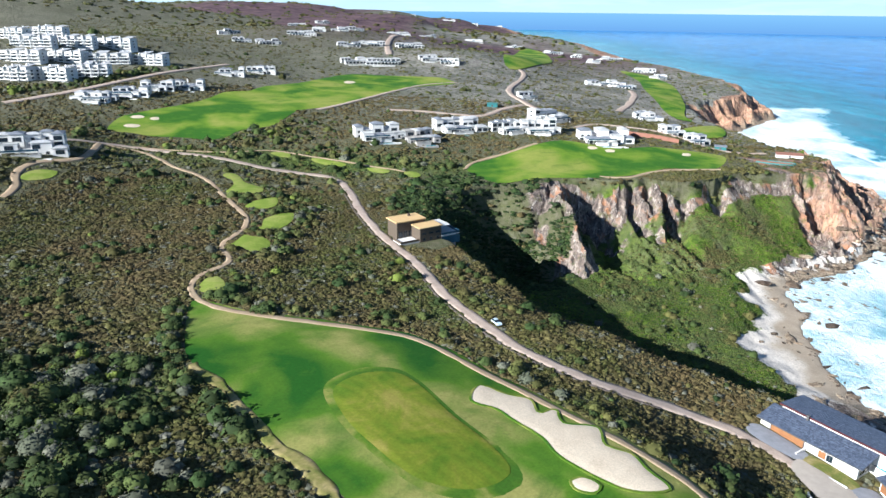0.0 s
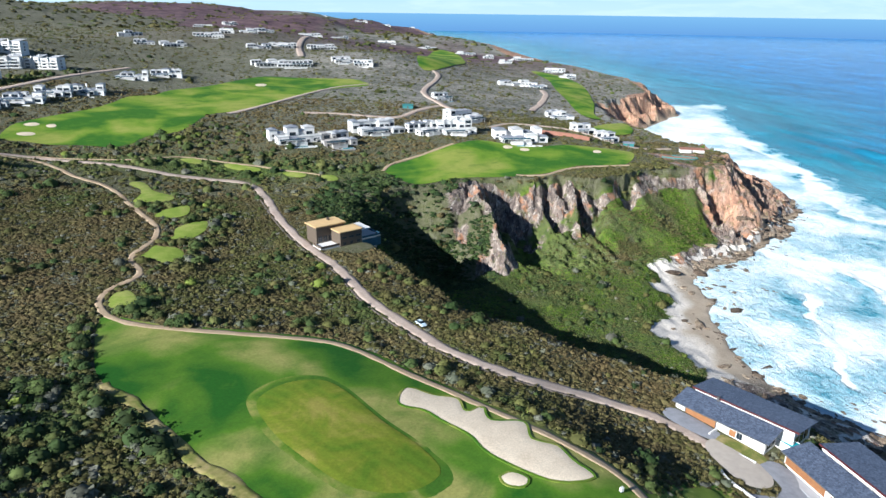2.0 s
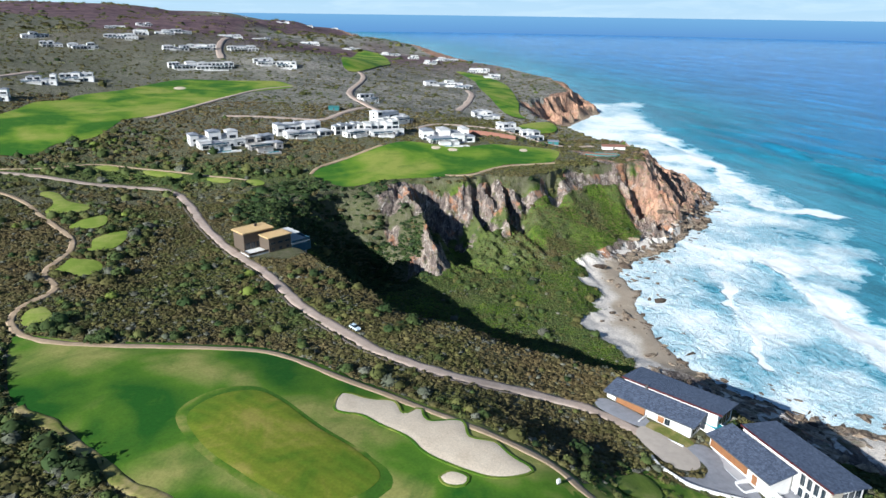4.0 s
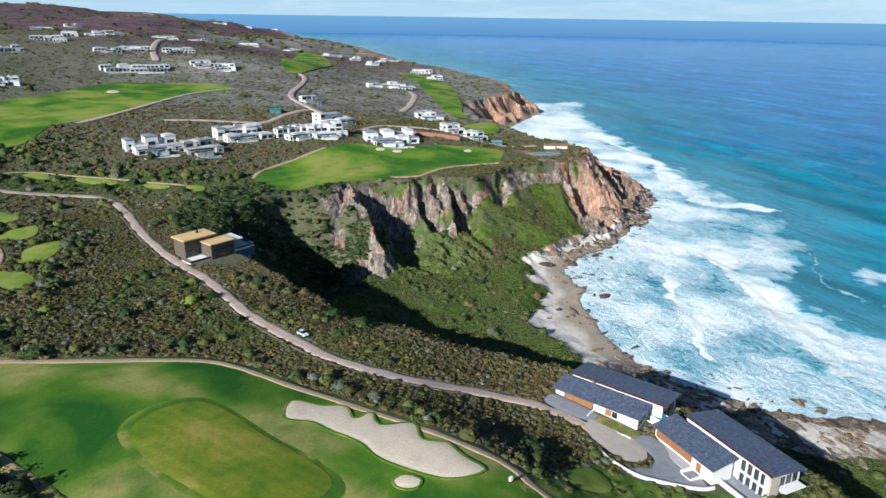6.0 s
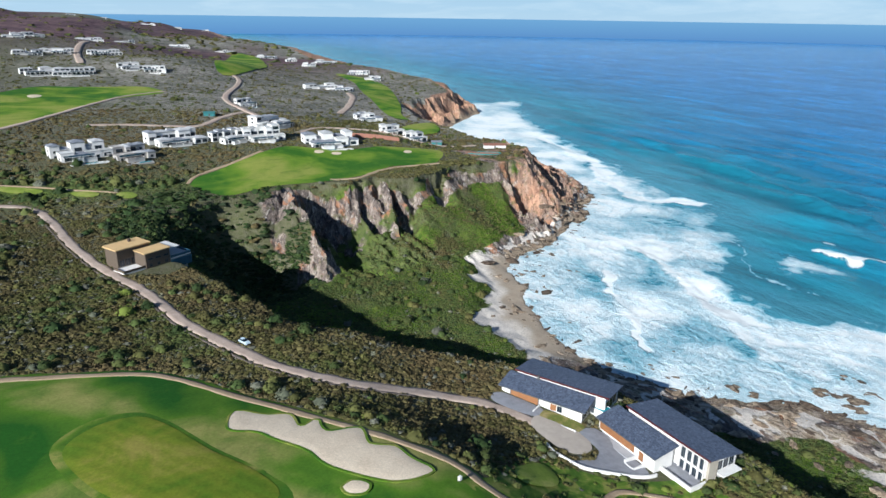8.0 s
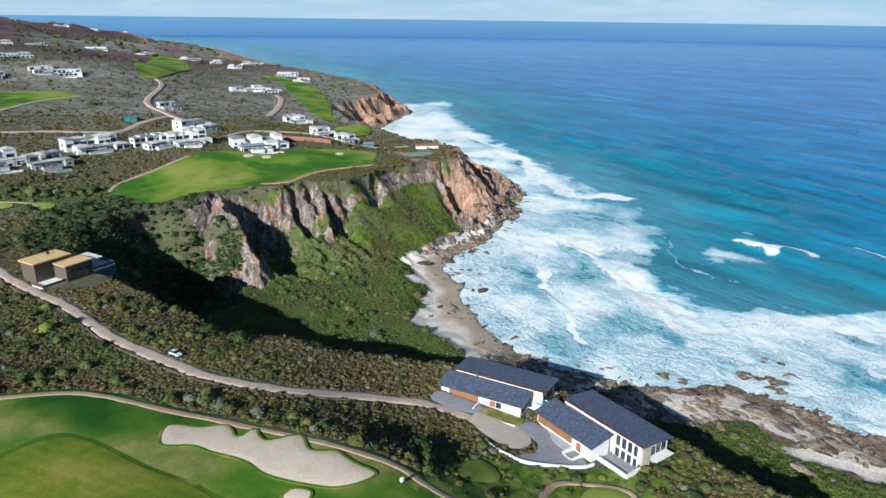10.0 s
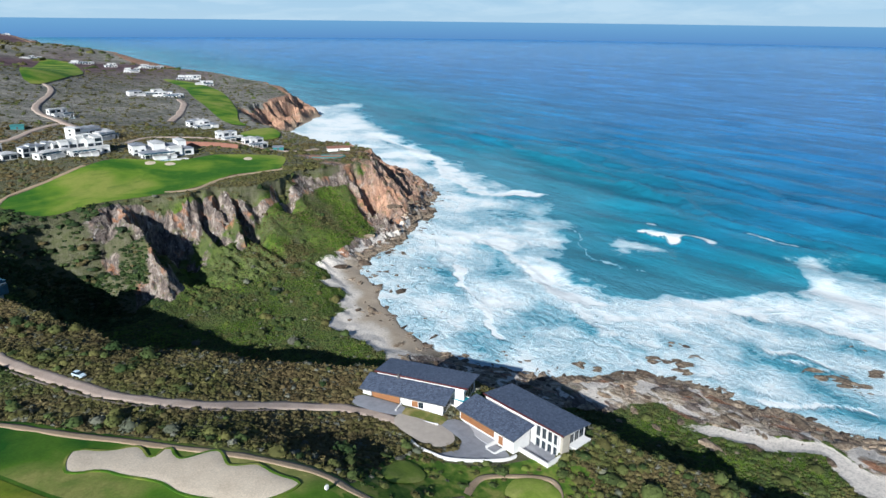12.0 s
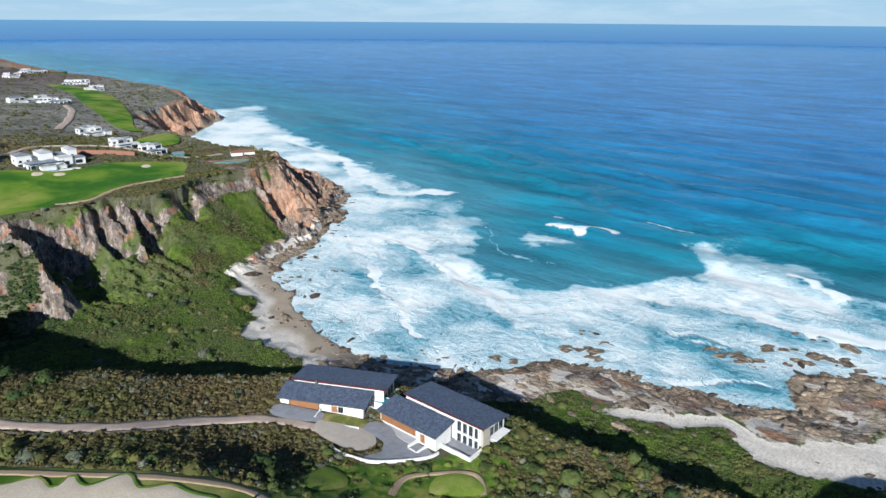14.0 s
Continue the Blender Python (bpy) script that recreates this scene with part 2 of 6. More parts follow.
def line_distance(x, y, line):
    best = np.full(np.shape(x), 1e18)
    for (ax, ay), (bx, by) in zip(line[:-1], line[1:]):
        dx, dy = bx - ax, by - ay
        t = np.clip(((x - ax) * dx + (y - ay) * dy) / max(dx * dx + dy * dy, 1e-9), 0, 1)
        best = np.minimum(best, (x - ax - t * dx) ** 2 + (y - ay - t * dy) ** 2)
    return np.sqrt(best)


def inside(x, y, ring):
    hit = np.zeros(np.shape(x), bool)
    for (ax, ay), (bx, by) in zip(ring, np.roll(ring, -1, 0)):
        if ay != by:
            hit ^= ((ay > y) != (by > y)) & (x < (bx - ax) * (y - ay) / (by - ay) + ax)
    return hit


# the waterline, from behind the eye to the far coast
WATER = np.array([
    (420, -4500), (380, -900), (330, -200), (312, -20), (296, 30), (290, 62), (272, 80), (260, 76), (247, 63), (238, 74), (235, 92), (226, 108), (222, 134), (210, 150), (191, 161), (171, 174), (161, 192),
    (154, 211), (154, 240), (159, 262), (168, 289), (174, 314), (190, 331), (210, 338), (235, 357), (268, 384), (322, 449),
    (341, 517), (320, 570), (300, 640), (300, 720), (335, 785), (438, 905), (470, 990), (470, 1080), (500, 1213), (515, 1522), (525, 1958),
    (512, 2354), (560, 2880), (420, 3300), (380, 5200)], float)
# the upper edge of the cliffs and banks
EDGE = np.array([
    (200, -4500), (160, -900), (135, -100), (150, -8), (147, 30), (145, 60), (145, 70), (141, 80), (140, 94), (141, 108), (137, 122), (128, 141), (117, 156),
    (106, 166), (94, 174), (76, 184), (52, 203), (34, 216), (14, 250), (4, 275), (-12, 312), (-6, 346), (32, 374),
    (66, 385), (98, 382), (117, 387), (137, 381), (158, 388), (174, 402), (204, 409), (236, 412), (258, 464), (262, 520),
    (258, 570), (258, 640), (262, 720), (280, 800), (345, 870), (405, 930), (425, 1010), (428, 1090), (400, 1213), (350, 1522), (330, 1958),
    (320, 2354), (330, 2840), (260, 3300), (230, 5200)], float)
# spot heights of the ground above the cliffs: x, y, z
SPOTS_NEAR = np.array([
    (-20, 140, 46), (-80, 190, 47), (-120, 120, 52), (-90, 50, 54), (40, 118, 43), (15, 200, 40), (-15, 270, 40), (85, 140, 26),
    (115, 118, 22.5), (125, 50, 21), (130, 80, 22), (142, -32, 46), (-100, 300, 46), (-60, 380, 41), (-160, 420, 50), (-250, 380, 62), (20, 400, 40), (100, 415, 41),
    (180, 430, 41), (240, 430, 40), (60, 500, 48), (150, 520, 46), (-60, 480, 50), (246, 545, 31), (238, 490, 36)], float)
SPOTS_FAR = np.array([
    (-300, 640, 78), (-150, 560, 58), (0, 700, 58), (-470, 800, 106), (200, 800, 50), (330, 960, 34), (-250, 1200, 104), (0, 1000, 80), (262, 690, 27), (300, 790, 27), (380, 930, 27), (300, 1500, 36),
    (-900, 1500, 150), (-650, 2500, 150), (-50, 2900, 92), (330, 2900, 28), (250, 4300, 10), (-600, 4500, 120), (-200, 2000, 118), (120, 2000, 68), (400, 2150, 26), (-400, 100, 75), (-900, 300, 130),
    (-300, -400, 70), (60, -600, 40)], float)


def shelf_height(x, y):
    top = np.zeros(np.shape(x))
    total = np.zeros(np.shape(x))
    for spots, s in ((SPOTS_NEAR, 26.0), (SPOTS_FAR, 90.0)):
        for sx, sy, sz in spots:
            w = 1.0 / ((x - sx) ** 2 + (y - sy) ** 2 + s * s) ** 1.7 * s**1.2
            top += w * sz
            total += w
    return top / total


def shore(x, y):
    """Signed distances inland from the waterline and from the upper edge."""
    ring_w = np.vstack([WATER, [(-9000, 5200), (-9000, -4500)]])
    ring_e = np.vstack([EDGE, [(-9000, 5200), (-9000, -4500)]])
    wx, wy = x + 3.5 * fbm(x / 16, y / 16, 3), y + 3.5 * fbm(x / 16, y / 16, 9)
    d1 = line_distance(wx, wy, WATER) * np.where(inside(wx, wy, ring_w), 1, -1)
    ex, ey = x + 5 * fbm(x / 26, y / 26, 13), y + 5 * fbm(x / 26, y / 26, 19)
    d2 = line_distance(ex, ey, EDGE) * np.where(inside(ex, ey, ring_e), 1, -1)
    return d1, d2


# rock spurs that run down from the upper edge: from, height, to, height, seaward slope, landward slope, how long the crest stays high
SPURS = [((60, 386), 40, (75, 316), 9, 2.2, 0.95, 2.9), ((94, 392), 40, (108, 350), 14, 2.8, 1.0, 1.3), ((110, 392), 40, (118, 357), 17, 3.4, 1.3, 1.3), ((126, 394), 40, (122, 350), 15, 3.8, 1.0, 1.8),
         ((151, 400), 40, (147, 368), 20, 3.6, 1.1, 1.7), ((208, 414), 38, (220, 373), 3, 4.0, 1.3, 1.3), ((250, 438), 36, (257, 400), 7, 3.6, 1.0, 1.4), ((268, 452), 30, (283, 420), 5, 3.0, 1.0, 1.2)]
# gullies worn into the cliffs: from, to, depth, half width
GULLIES = [((18, 366), (50, 308), 11, 15), ((76, 388), (100, 318), 10, 10), ((104, 392), (113, 358), 6, 3), ((117, 392), (122, 360), 5, 3), ((135, 392), (133, 354), 9, 5), ((163, 412), (158, 372), 9, 5), ((216, 420), (232, 376), 10, 5), ((258, 440), (268, 400), 9, 5)]

def along(x, y, a, b):
    """Share of the way from a to b, and distance from that line."""
    dx, dy = b[0] - a[0], b[1] - a[1]
    t = np.clip(((x - a[0]) * dx + (y - a[1]) * dy) / (dx * dx + dy * dy), 0, 1.15)
    return t, np.hypot(x - a[0] - t * dx, y - a[1] - t * dy)


def spur_height(x, y, base, spurs):
    z = base
    wx = x + 4 * fbm(x / 12, y / 12, 41)
    for a, za, b, zb, seaward, landward, hold in spurs:
        t, off = along(wx, y, a, b)
        crest = za + (zb - za) * t**hold + 1.6 * fbm(x / 7, y / 7, 43) + 1.1 * (1 - 2 * np.abs(vnoise(x / 3.1, y / 4.2, 44)))
        side = np.where((wx - a[0]) * (b[1] - a[1]) - (y - a[1]) * (b[0] - a[0]) < 0, seaward, landward)
        z = np.maximum(z, np.where(t < 1.15, crest - side * off, -99))
    return z


def gully_depth(x, y):
    cut = np.zeros(np.shape(x))
    wx = x + 3 * fbm(x / 9, y / 9, 46)
    for a, b, deep, half in GULLIES:
        t, off = along(wx, y, a, b)
        cut = np.maximum(cut, deep * np.exp(-((off / half) ** 2)) * smooth(0.0, 0.16, t) * (1 - smooth(0.8, 1.12, t)))
    return cut


def land_height(x, y):
    x, y = np.asarray(x, float), np.asarray(y, float)
    d1, d2 = shore(x, y)
    top = shelf_height(x, y)
    lip = smooth(-12, 4, x) * smooth(175, 200, y) * (1 - smooth(225, 255, y)) * (1 - smooth(95, 125, x))
    top = top - 5.5 * lip * np.clip(1 - np.maximum(d2, 0) / 24, 0, 1) ** 2
    out = np.maximum(-d2, 0)
    s = np.clip(d1, 0, None) / (np.clip(d1, 0, None) + out + 1e-6)
    rocky = smooth(300, 350, y) * smooth(40, 75, x) * (1 - smooth(600, 700, y))
    valley = (1 - smooth(320, 360, y + 0.3 * (x - 60))) * smooth(185, 215, y + 0.35 * (x - 60)) * (1 - smooth(110, 150, x))
    bank = (1 - smooth(150, 190, y)) * (1 - smooth(400, 900, -y))
    tip = smooth(215, 250, x) * (1 - smooth(470, 560, y)) * rocky
    folds = 1 - 2 * np.abs(vnoise((x - 0.25 * y) / 21, (y + 0.2 * x) / 60, 31))
    ribs = rocky * (4.0 * folds + 3.0 * fbm(x / 7, y / 9, 37, 3))
    grassy = smooth(128, 140, x) * (1 - smooth(206, 218, x)) * rocky
    wide = 26 - 4 * rocky + 34 * grassy - 6 * valley - 13 * bank + 26 * tip + 26 * smooth(280, 305, y) * (1 - smooth(380, 400, y)) * (1 - smooth(48, 62, x)) + 170 * smooth(1050, 1400, y)
    fall = smooth(0, 1, np.clip((out + ribs * smooth(0, 10, out)) / wide, 0, 1))
    fall = fall + grassy * (np.clip(out / wide, 0, 1) ** 0.55 - fall)
    steep = 0.55 + 0.13 * valley + (0.02 + 0.16 * smooth(95, 125, y)) * bank
    apron = s * (0.87 - steep - 0.10) + 0.10 * smooth(0.0, 0.25, s) + 0.13 * s**3
    slope = top * (apron + steep * (1 - fall) * smooth(0, 0.3, s))
    crag = (1 - 2 * np.abs(vnoise((x + 0.4 * y) / 6.5, (y - 0.3 * x) / 9, 45))) * 3.2 + (1 - 2 * np.abs(vnoise(x / 2.6, y / 3.4, 47))) * 1.5
    slope += rocky * (1 - grassy) * crag * smooth(1, 7, out) * smooth(4, 14, d1)
    slope += smooth(0, 8, out) * smooth(0.05 + 0.2 * (y < 330), 0.3 + 0.25 * (y < 330), s) * (0.8 * fbm(x / 11, y / 11, 51, 3))
    zone = rocky_zone(x, y)
    slope = np.where(zone, np.maximum(slope - gully_depth(x, y) * smooth(6, 16, d1), 1.0 * smooth(0, 8, d1)), slope)
    point = smooth(280, 330, x) * smooth(735, 780, y) * (1 - smooth(1060, 1130, y)) * (d2 < 0)
    slope += point * smooth(2, 12, d1) * (7 * (1 - 2 * np.abs(vnoise((x + 0.3 * y) / 30, (y - 0.5 * x) / 60, 48))) + 5 * fbm(x / 14, y / 16, 49))
    slope = np.where(point > 0, np.minimum(slope, top - 0.5), slope)
    slope = np.where(zone, np.minimum(spur_height(x, y, slope, SPURS), top), slope)
    beach = smooth(195, 225, y) * (1 - smooth(305, 330, y)) * (1 - smooth(16, 32, d1))
    slope = slope + beach * (0.2 + 0.07 * d1 - slope)
    bed = -0.4 - np.minimum(-d1 * 0.12, 7)
    z = np.where(d2 >= 0, top, np.where(d1 > 0, slope + 0.25 * smooth(0, 4, d1), bed))
    far = smooth(500, 1200, np.hypot(x, y))
    return z + far * smooth(0, 80, d2) * 4 * fbm(x / 300, y / 300, 61, 3)


def rocky_zone(x, y):
    return (y > 265) & (y < 480) & (x > -10) & (x < 330)


def ground_z(x, y):
    return float(land_height(np.array([x]), np.array([y]))[0])


# ---------------------------------------------------------------- builders
def mesh_object(name, verts, faces, material, attrs=None, shade=False):
    me = bpy.data.meshes.new(name)
    me.from_pydata(np.asarray(verts, float).tolist(), [], faces.tolist() if hasattr(faces, "tolist") else faces)
    for key, values in (attrs or {}).items():
        a = me.attributes.new(key, "FLOAT", "POINT")
        a.data.foreach_set("value", np.asarray(values, np.float32).ravel())
    me.materials.append(material)
    if shade:
        me.polygons.foreach_set("use_smooth", np.ones(len(me.polygons), bool))
    me.update()
    return new(name, me)


def steps(*runs):
    """Grid lines: runs of (start, end, first step, growth)."""
    out = []
    for a, b, s, g in runs:
        v, line = a, []
        while v < b - s * 0.4:
            line.append(v)
            v += s
            s *= g
        out += line
    return np.array(sorted(set(np.round(out, 3))))


def tensor_grid(xs, ys):
    gx, gy = np.meshgrid(xs, ys)
    n, m = len(ys), len(xs)
    i = (np.arange(n - 1)[:, None] * m + np.arange(m - 1)[None, :]).ravel()
    return gx.ravel(), gy.ravel(), np.stack([i, i + 1, i + 1 + m, i + m], 1)


def mirror(a, start):
    return start - (a - start)


# ---------------------------------------------------------------- the ground, one sheet
xs = np.unique(np.concatenate([mirror(steps((-130, 4500, 3, 1.06)), -130), steps((-130, 44, 1.6, 1.0), (44, 292, 0.8, 1.0), (292, 340, 1.6, 1.0), (340, 490, 3, 1.0), (490, 5000, 4, 1.08))]))
ys = np.unique(np.concatenate([mirror(steps((70, 4500, 4, 1.1)), 70), steps((70, 300, 1.6, 1.0), (300, 470, 0.8, 1.0), (470, 5150, 2.5, 1.014))]))
gx, gy, quads = tensor_grid(xs, ys)
gd1, gd2 = shore(gx, gy)
gz = land_height(gx, gy)
keep = gd1 > -60
use = keep[quads].all(1)
ids = np.full(len(gx), -1)
ids[np.unique(quads[use])] = np.arange(len(np.unique(quads[use])))
sel = ids >= 0
X, Y, Z, D1, D2 = gx[sel], gy[sel], gz[sel], gd1[sel], gd2[sel]
def cover(X, Y, D1, D2):
    """What covers the ground: rock, sand, wet, lush, burnt, each 0 to 1."""
    cliff_side = smooth(325, 350, Y + 0.35 * (X - 90) * (X < 90)) * smooth(38, 56, X)
    bay = smooth(195, 225, Y) * (1 - smooth(318, 340, Y))
    near_bank = 1 - smooth(185, 205, Y)
    rough = fbm(X / 15, Y / 15, 71)
    rock = np.clip(cliff_side * (1 - smooth(-6, -2, D2 + 4 * rough)) * (1 - 0.8 * smooth(128, 140, X) * (1 - smooth(206, 218, X)) * smooth(7, 12, -D2 + 3 * rough)) * (0.95 - 0.75 * smooth(14, 34, -D2) * smooth(26, 50, D1) + 0.3 * rough), 0, 1)
    spur = spur_height(X, Y, np.full(np.shape(X), -50.0), [(*SPURS[0][:5], 1.2, SPURS[0][6])] + SPURS[1:]) + 3.0 * rough
    rock = np.maximum(rock, 0.9 * smooth(-4, 1, spur - land_height(X, Y)) * (D2 < 2) * smooth(-6, 0, D1) * (Y < 480) * (Y > 280))
    rock = np.maximum(rock, (1 - smooth(22, 30, D1 + 6 * rough)) * (1 - bay * 0.75) * np.where(Y > 320, 1 - smooth(13, 19, D1 + 4 * rough) * smooth(128, 140, X) * (1 - smooth(206, 218, X)), 1))
    rock = np.maximum(rock, smooth(820, 900, Y) * (1 - smooth(-4, 8, D2)))
    sand = np.clip(bay * (1 - smooth(20, 30, D1 + 5 * rough)) + near_bank * smooth(25, 30, D1 + 4 * rough) * (1 - smooth(35 + 8 * (1 - smooth(45, 70, Y)), 41 + 10 * (1 - smooth(45, 70, Y)), D1 + 4 * rough)) * (1 - smooth(98, 122, Y)), 0, 1)
    low = 1 - smooth(4.5, 7.5, land_height(X, Y) + 2.5 * rough)
    sand = np.maximum(sand, 0.8 * low * smooth(300, 330, Y) * (1 - smooth(520, 600, Y)) * smooth(3, 6, D1 + 3 * rough) * (1 - smooth(15, 21, D1 + 7 * rough)) * smooth(-0.4, 0.1, fbm(X / 3, Y / 3, 77)))
    sand = np.maximum(sand, 0.6 * near_bank * smooth(0.25, 0.45, fbm(X / 7, Y / 7, 79)) * smooth(4, 8, D1) * (1 - smooth(26, 32, D1)))
    wet = np.clip((1 - smooth(2 + 8 * bay, 8 + 10 * bay, D1 + 3 * rough)) * smooth(-60, 0, D1), 0, 1) * 0.85
    lush = np.clip((D2 < 0) * smooth(0, 6, -D2) * (0.85 + 0.6 * rough), 0, 1) * (1 - smooth(600, 800, Y))
    lush = np.maximum(lush, 0.75 * np.exp(-(((X + 70) / 110) ** 2 + ((Y - 408) / 22) ** 2)))
    ridge = np.exp(-(((X - 60) / 17) ** 2 + ((Y - 346) / 32) ** 2))
    # valley head: bright green taken out of the ground to stand for shade
    hollow = np.exp(-(((X - 28) / 40) ** 2 + ((Y - 342) / 46) ** 2))
    lush = lush * (1 - 0.9 * ridge) * (1 - 0.9 * smooth(0.2, 0.6, hollow))
    rock = np.maximum(rock, smooth(0.3, 0.7, ridge) * np.clip(0.26 + 0.9 * rough, 0, 0.85) * smooth(44, 54, X) * (D2 < 0))
    crown = smooth(188, 206, X) * smooth(392, 404, Y) * (1 - smooth(452, 474, Y))
    rock = np.maximum(rock, crown * np.clip(0.52 + 0.5 * fbm(X / 11, Y / 11, 73), 0, 0.8))
    far = np.hypot(X, Y)
    burnt = smooth(900, 1500, Y) * smooth(0.05, 0.4, fbm(X / 500, Y / 700, 81) + 0.6 * smooth(1300, 2400, far))
    return rock, sand, wet, lush, burnt


rockiness, sandiness, wetness, lushness, burn = cover(X, Y, D1, D2)
# the last attribute pales far ground in place of aerial haze
ground = mesh_object("ground", np.stack([X, Y, Z], 1), ids[quads[use]], GROUND,
                     {"rock": rockiness, "sand": sandiness, "wet": wetness, "lush": lushness, "burnt": burn, "rust": np.clip(0.85 * smooth(760, 850, Y) + smooth(196, 236, X) * smooth(360, 395, Y) * (0.62 + 0.5 * fbm(X / 9, Y / 9, 75)), 0, 1), "bleached": (1 - smooth(180, 205, Y)) * smooth(3, 9, D1) * (1 - smooth(38, 48, D1)) * smooth(-0.15, 0.25, fbm(X / 8, Y / 8, 83)), "faded": 0.85 * smooth(420, 720, np.hypot(X, Y)) * (0.3 + 0.7 * smooth(-230, 60, X))}, True)
flat_rock = rockiness[ids[quads[use]]].mean(1) < 0.45
ground.data.polygons.foreach_set("use_smooth", flat_rock)
tagged(ground, "hilly coastal scrubland falling to rocky cliffs and a beach", "ground", kind="structure")

# ---------------------------------------------------------------- the sea
xs = np.unique(np.concatenate([mirror(steps((140, 300, 3, 1.1)), 140), steps((140, 420, 1.6, 1.0), (420, 5200, 2.5, 1.03))]))
ys = np.unique(np.concatenate([mirror(steps((20, 4000, 3, 1.08)), 20), steps((20, 480, 1.8, 1.0), (480, 5200, 2.5, 1.03))]))
sx, sy, quads = tensor_grid(xs, ys)
sd1, _ = shore(sx, sy)
keep = sd1 < 12
use = keep[quads].all(1)
ids = np.full(len(sx), -1)
ids[np.unique(quads[use])] = np.arange(len(np.unique(quads[use])))
sel = ids >= 0
X, Y, D = sx[sel], sy[sel], np.maximum(-sd1[sel], 0)
# breaking waves: crest lines with height and width of the white water behind them
BREAKERS = [
    ([(216, 287), (201, 250), (190, 224), (186, 206)], 0.5, 6),
    ([(264, 312), (254, 275), (243, 240), (234, 214), (231, 194), (231, 174)], 1.6, 42),
    ([(417, 690), (384, 558), (350, 458), (345, 406), (368, 394)], 1.2, 32),
    ([(366, 268), (367, 256), (368, 246), (385, 240)], 2.0, 15),
    ([(384, 288), (387, 282)], 1.0, 6),
    ([(419, 227), (424, 196)], 0.5, 7),
    ([(337, 301), (316, 275), (305, 257), (297, 237), (303, 230)], 0.2, 4),
    ([(386, 111), (378, 97), (375, 89)], 1.0, 12),
    ([(300, 152), (318, 126), (318, 94), (321, 60), (325, -10)], 0.7, 40),
    ([(273, 133), (281, 120), (280, 107)], 0.5, 11),
    ([(268, 118), (274, 107)], 0.4, 6),
    ([(237, 103), (250, 88)], 0.4, 6),
    ([(430, 60), (470, 20), (480, -60)], 0.8, 16),
]
near = np.hypot(X, Y)
wobble = fbm(X / 30, Y / 30, 91)
bay_water = smooth(-60, 20, Y) * (1 - smooth(900, 1150, Y))
# the wide white wash off the shore, and the clear pool in it
WASH = np.array([(560, 1010), (500, 890), (450, 770), (418, 640), (394, 530), (372, 450), (366, 390), (341, 319), (322, 284), (351, 256), (356, 222), (398, 186), (425, 173), (408, 131), (376, 91), (366, 71), (350, 0), (330, -90), (150, -90), (120, 300), (240, 700), (330, 1010)], float)
POOL = spline([(272, 262), (266, 228), (276, 205), (296, 190), (318, 172), (351, 157), (386, 172), (384, 215), (324, 243), (342, 290), (318, 288), (294, 262)], 6, True)


def within(ring, soft):
    """1 well inside a ring, 0 well outside."""
    wx, wy = X + 12 * fbm(X / 24, Y / 24, 111) + 3 * fbm(X / 5, Y / 5, 112), Y + 12 * fbm(X / 24, Y / 24, 113) + 3 * fbm(X / 5, Y / 5, 114)
    d = line_distance(wx, wy, np.vstack([ring, ring[:1]])) * np.where(inside(wx, wy, ring), 1, -1)
    return smooth(-soft, soft, d)


ragged = 0.5 + 0.5 * fbm(X / 18, Y / 18, 105)
foam = 0.50 * (1 - smooth(10, 60, D + 20 * wobble)) * bay_water
foam = np.maximum(foam, within(WASH, 16) * (0.50 + 0.21 * wobble + 0.12 * smooth(400, 560, Y))) + 0.15 * bay_water * (1 - smooth(120, 290, D + 40 * wobble))
foam -= 0.62 * within(POOL, 9)
foam -= 0.30 * np.exp(-(((X - 257) / 12) ** 2 + ((Y - 92) / 26) ** 2))
lift = np.zeros(len(X))
wx, wy = X + 7 * fbm(X / 26, Y / 26, 95) + 2 * fbm(X / 6, Y / 6, 96), Y + 7 * fbm(X / 26, Y / 26, 97) + 2 * fbm(X / 6, Y / 6, 98)
for line, high, wide in BREAKERS:
    line = spline(line, 12)
    dist = line_distance(wx, wy, line)
    # the front is sharp towards the shore; white water trails behind it
    ahead = line_distance(wx, wy, line + np.array([-3.0, -1.0]))
    front = smooth(-1.2, 1.2, dist - ahead)
    run = wide * (0.35 + 0.9 * ragged)
    trail = 1 - smooth(0.1 * run, run, dist)
    foam = foam - 0.16 * front * (1 - smooth(5, 20, dist)) * smooth(0.5, 4, dist)
    bright = 1.0 if wide > 5 else 0.6
    foam = np.maximum(foam, bright * ((0.45 + 0.62 * (0.4 + 0.8 * ragged)) * trail * (1 - front) + 0.5 * front * (1 - smooth(0, 5, dist))))
    lift += 0.6 * high * (0.4 + ragged) * np.exp(-((dist / 4.2) ** 2))
for line, high in (([(520, 646), (490, 450), (460, 325), (439, 251), (443, 208), (441, 143), (439, 60)], 2.8), ([(570, 560), (525, 420), (499, 332), (476, 239), (478, 176), (482, 60)], 2.4), ([(620, 520), (560, 360), (535, 250), (530, 120), (540, 20)], 2.2)):
    lift += high * np.exp(-((line_distance(wx, wy, spline(line, 20)) / 7.0) ** 2))
far_fade = 1 - smooth(500, 1500, near)
turn_x = X * 0.99 + Y * 0.08
swell = 1.9 * np.sin(turn_x / 7.5 + 1.8 * fbm(X / 70, Y / 70, 99)) * smooth(40, 140, D) * (0.6 + 0.4 * vnoise(X / 60, Y / 60, 101))
Z = (lift + swell + 0.18 * fbm(X / 5, Y / 5, 103)) * far_fade
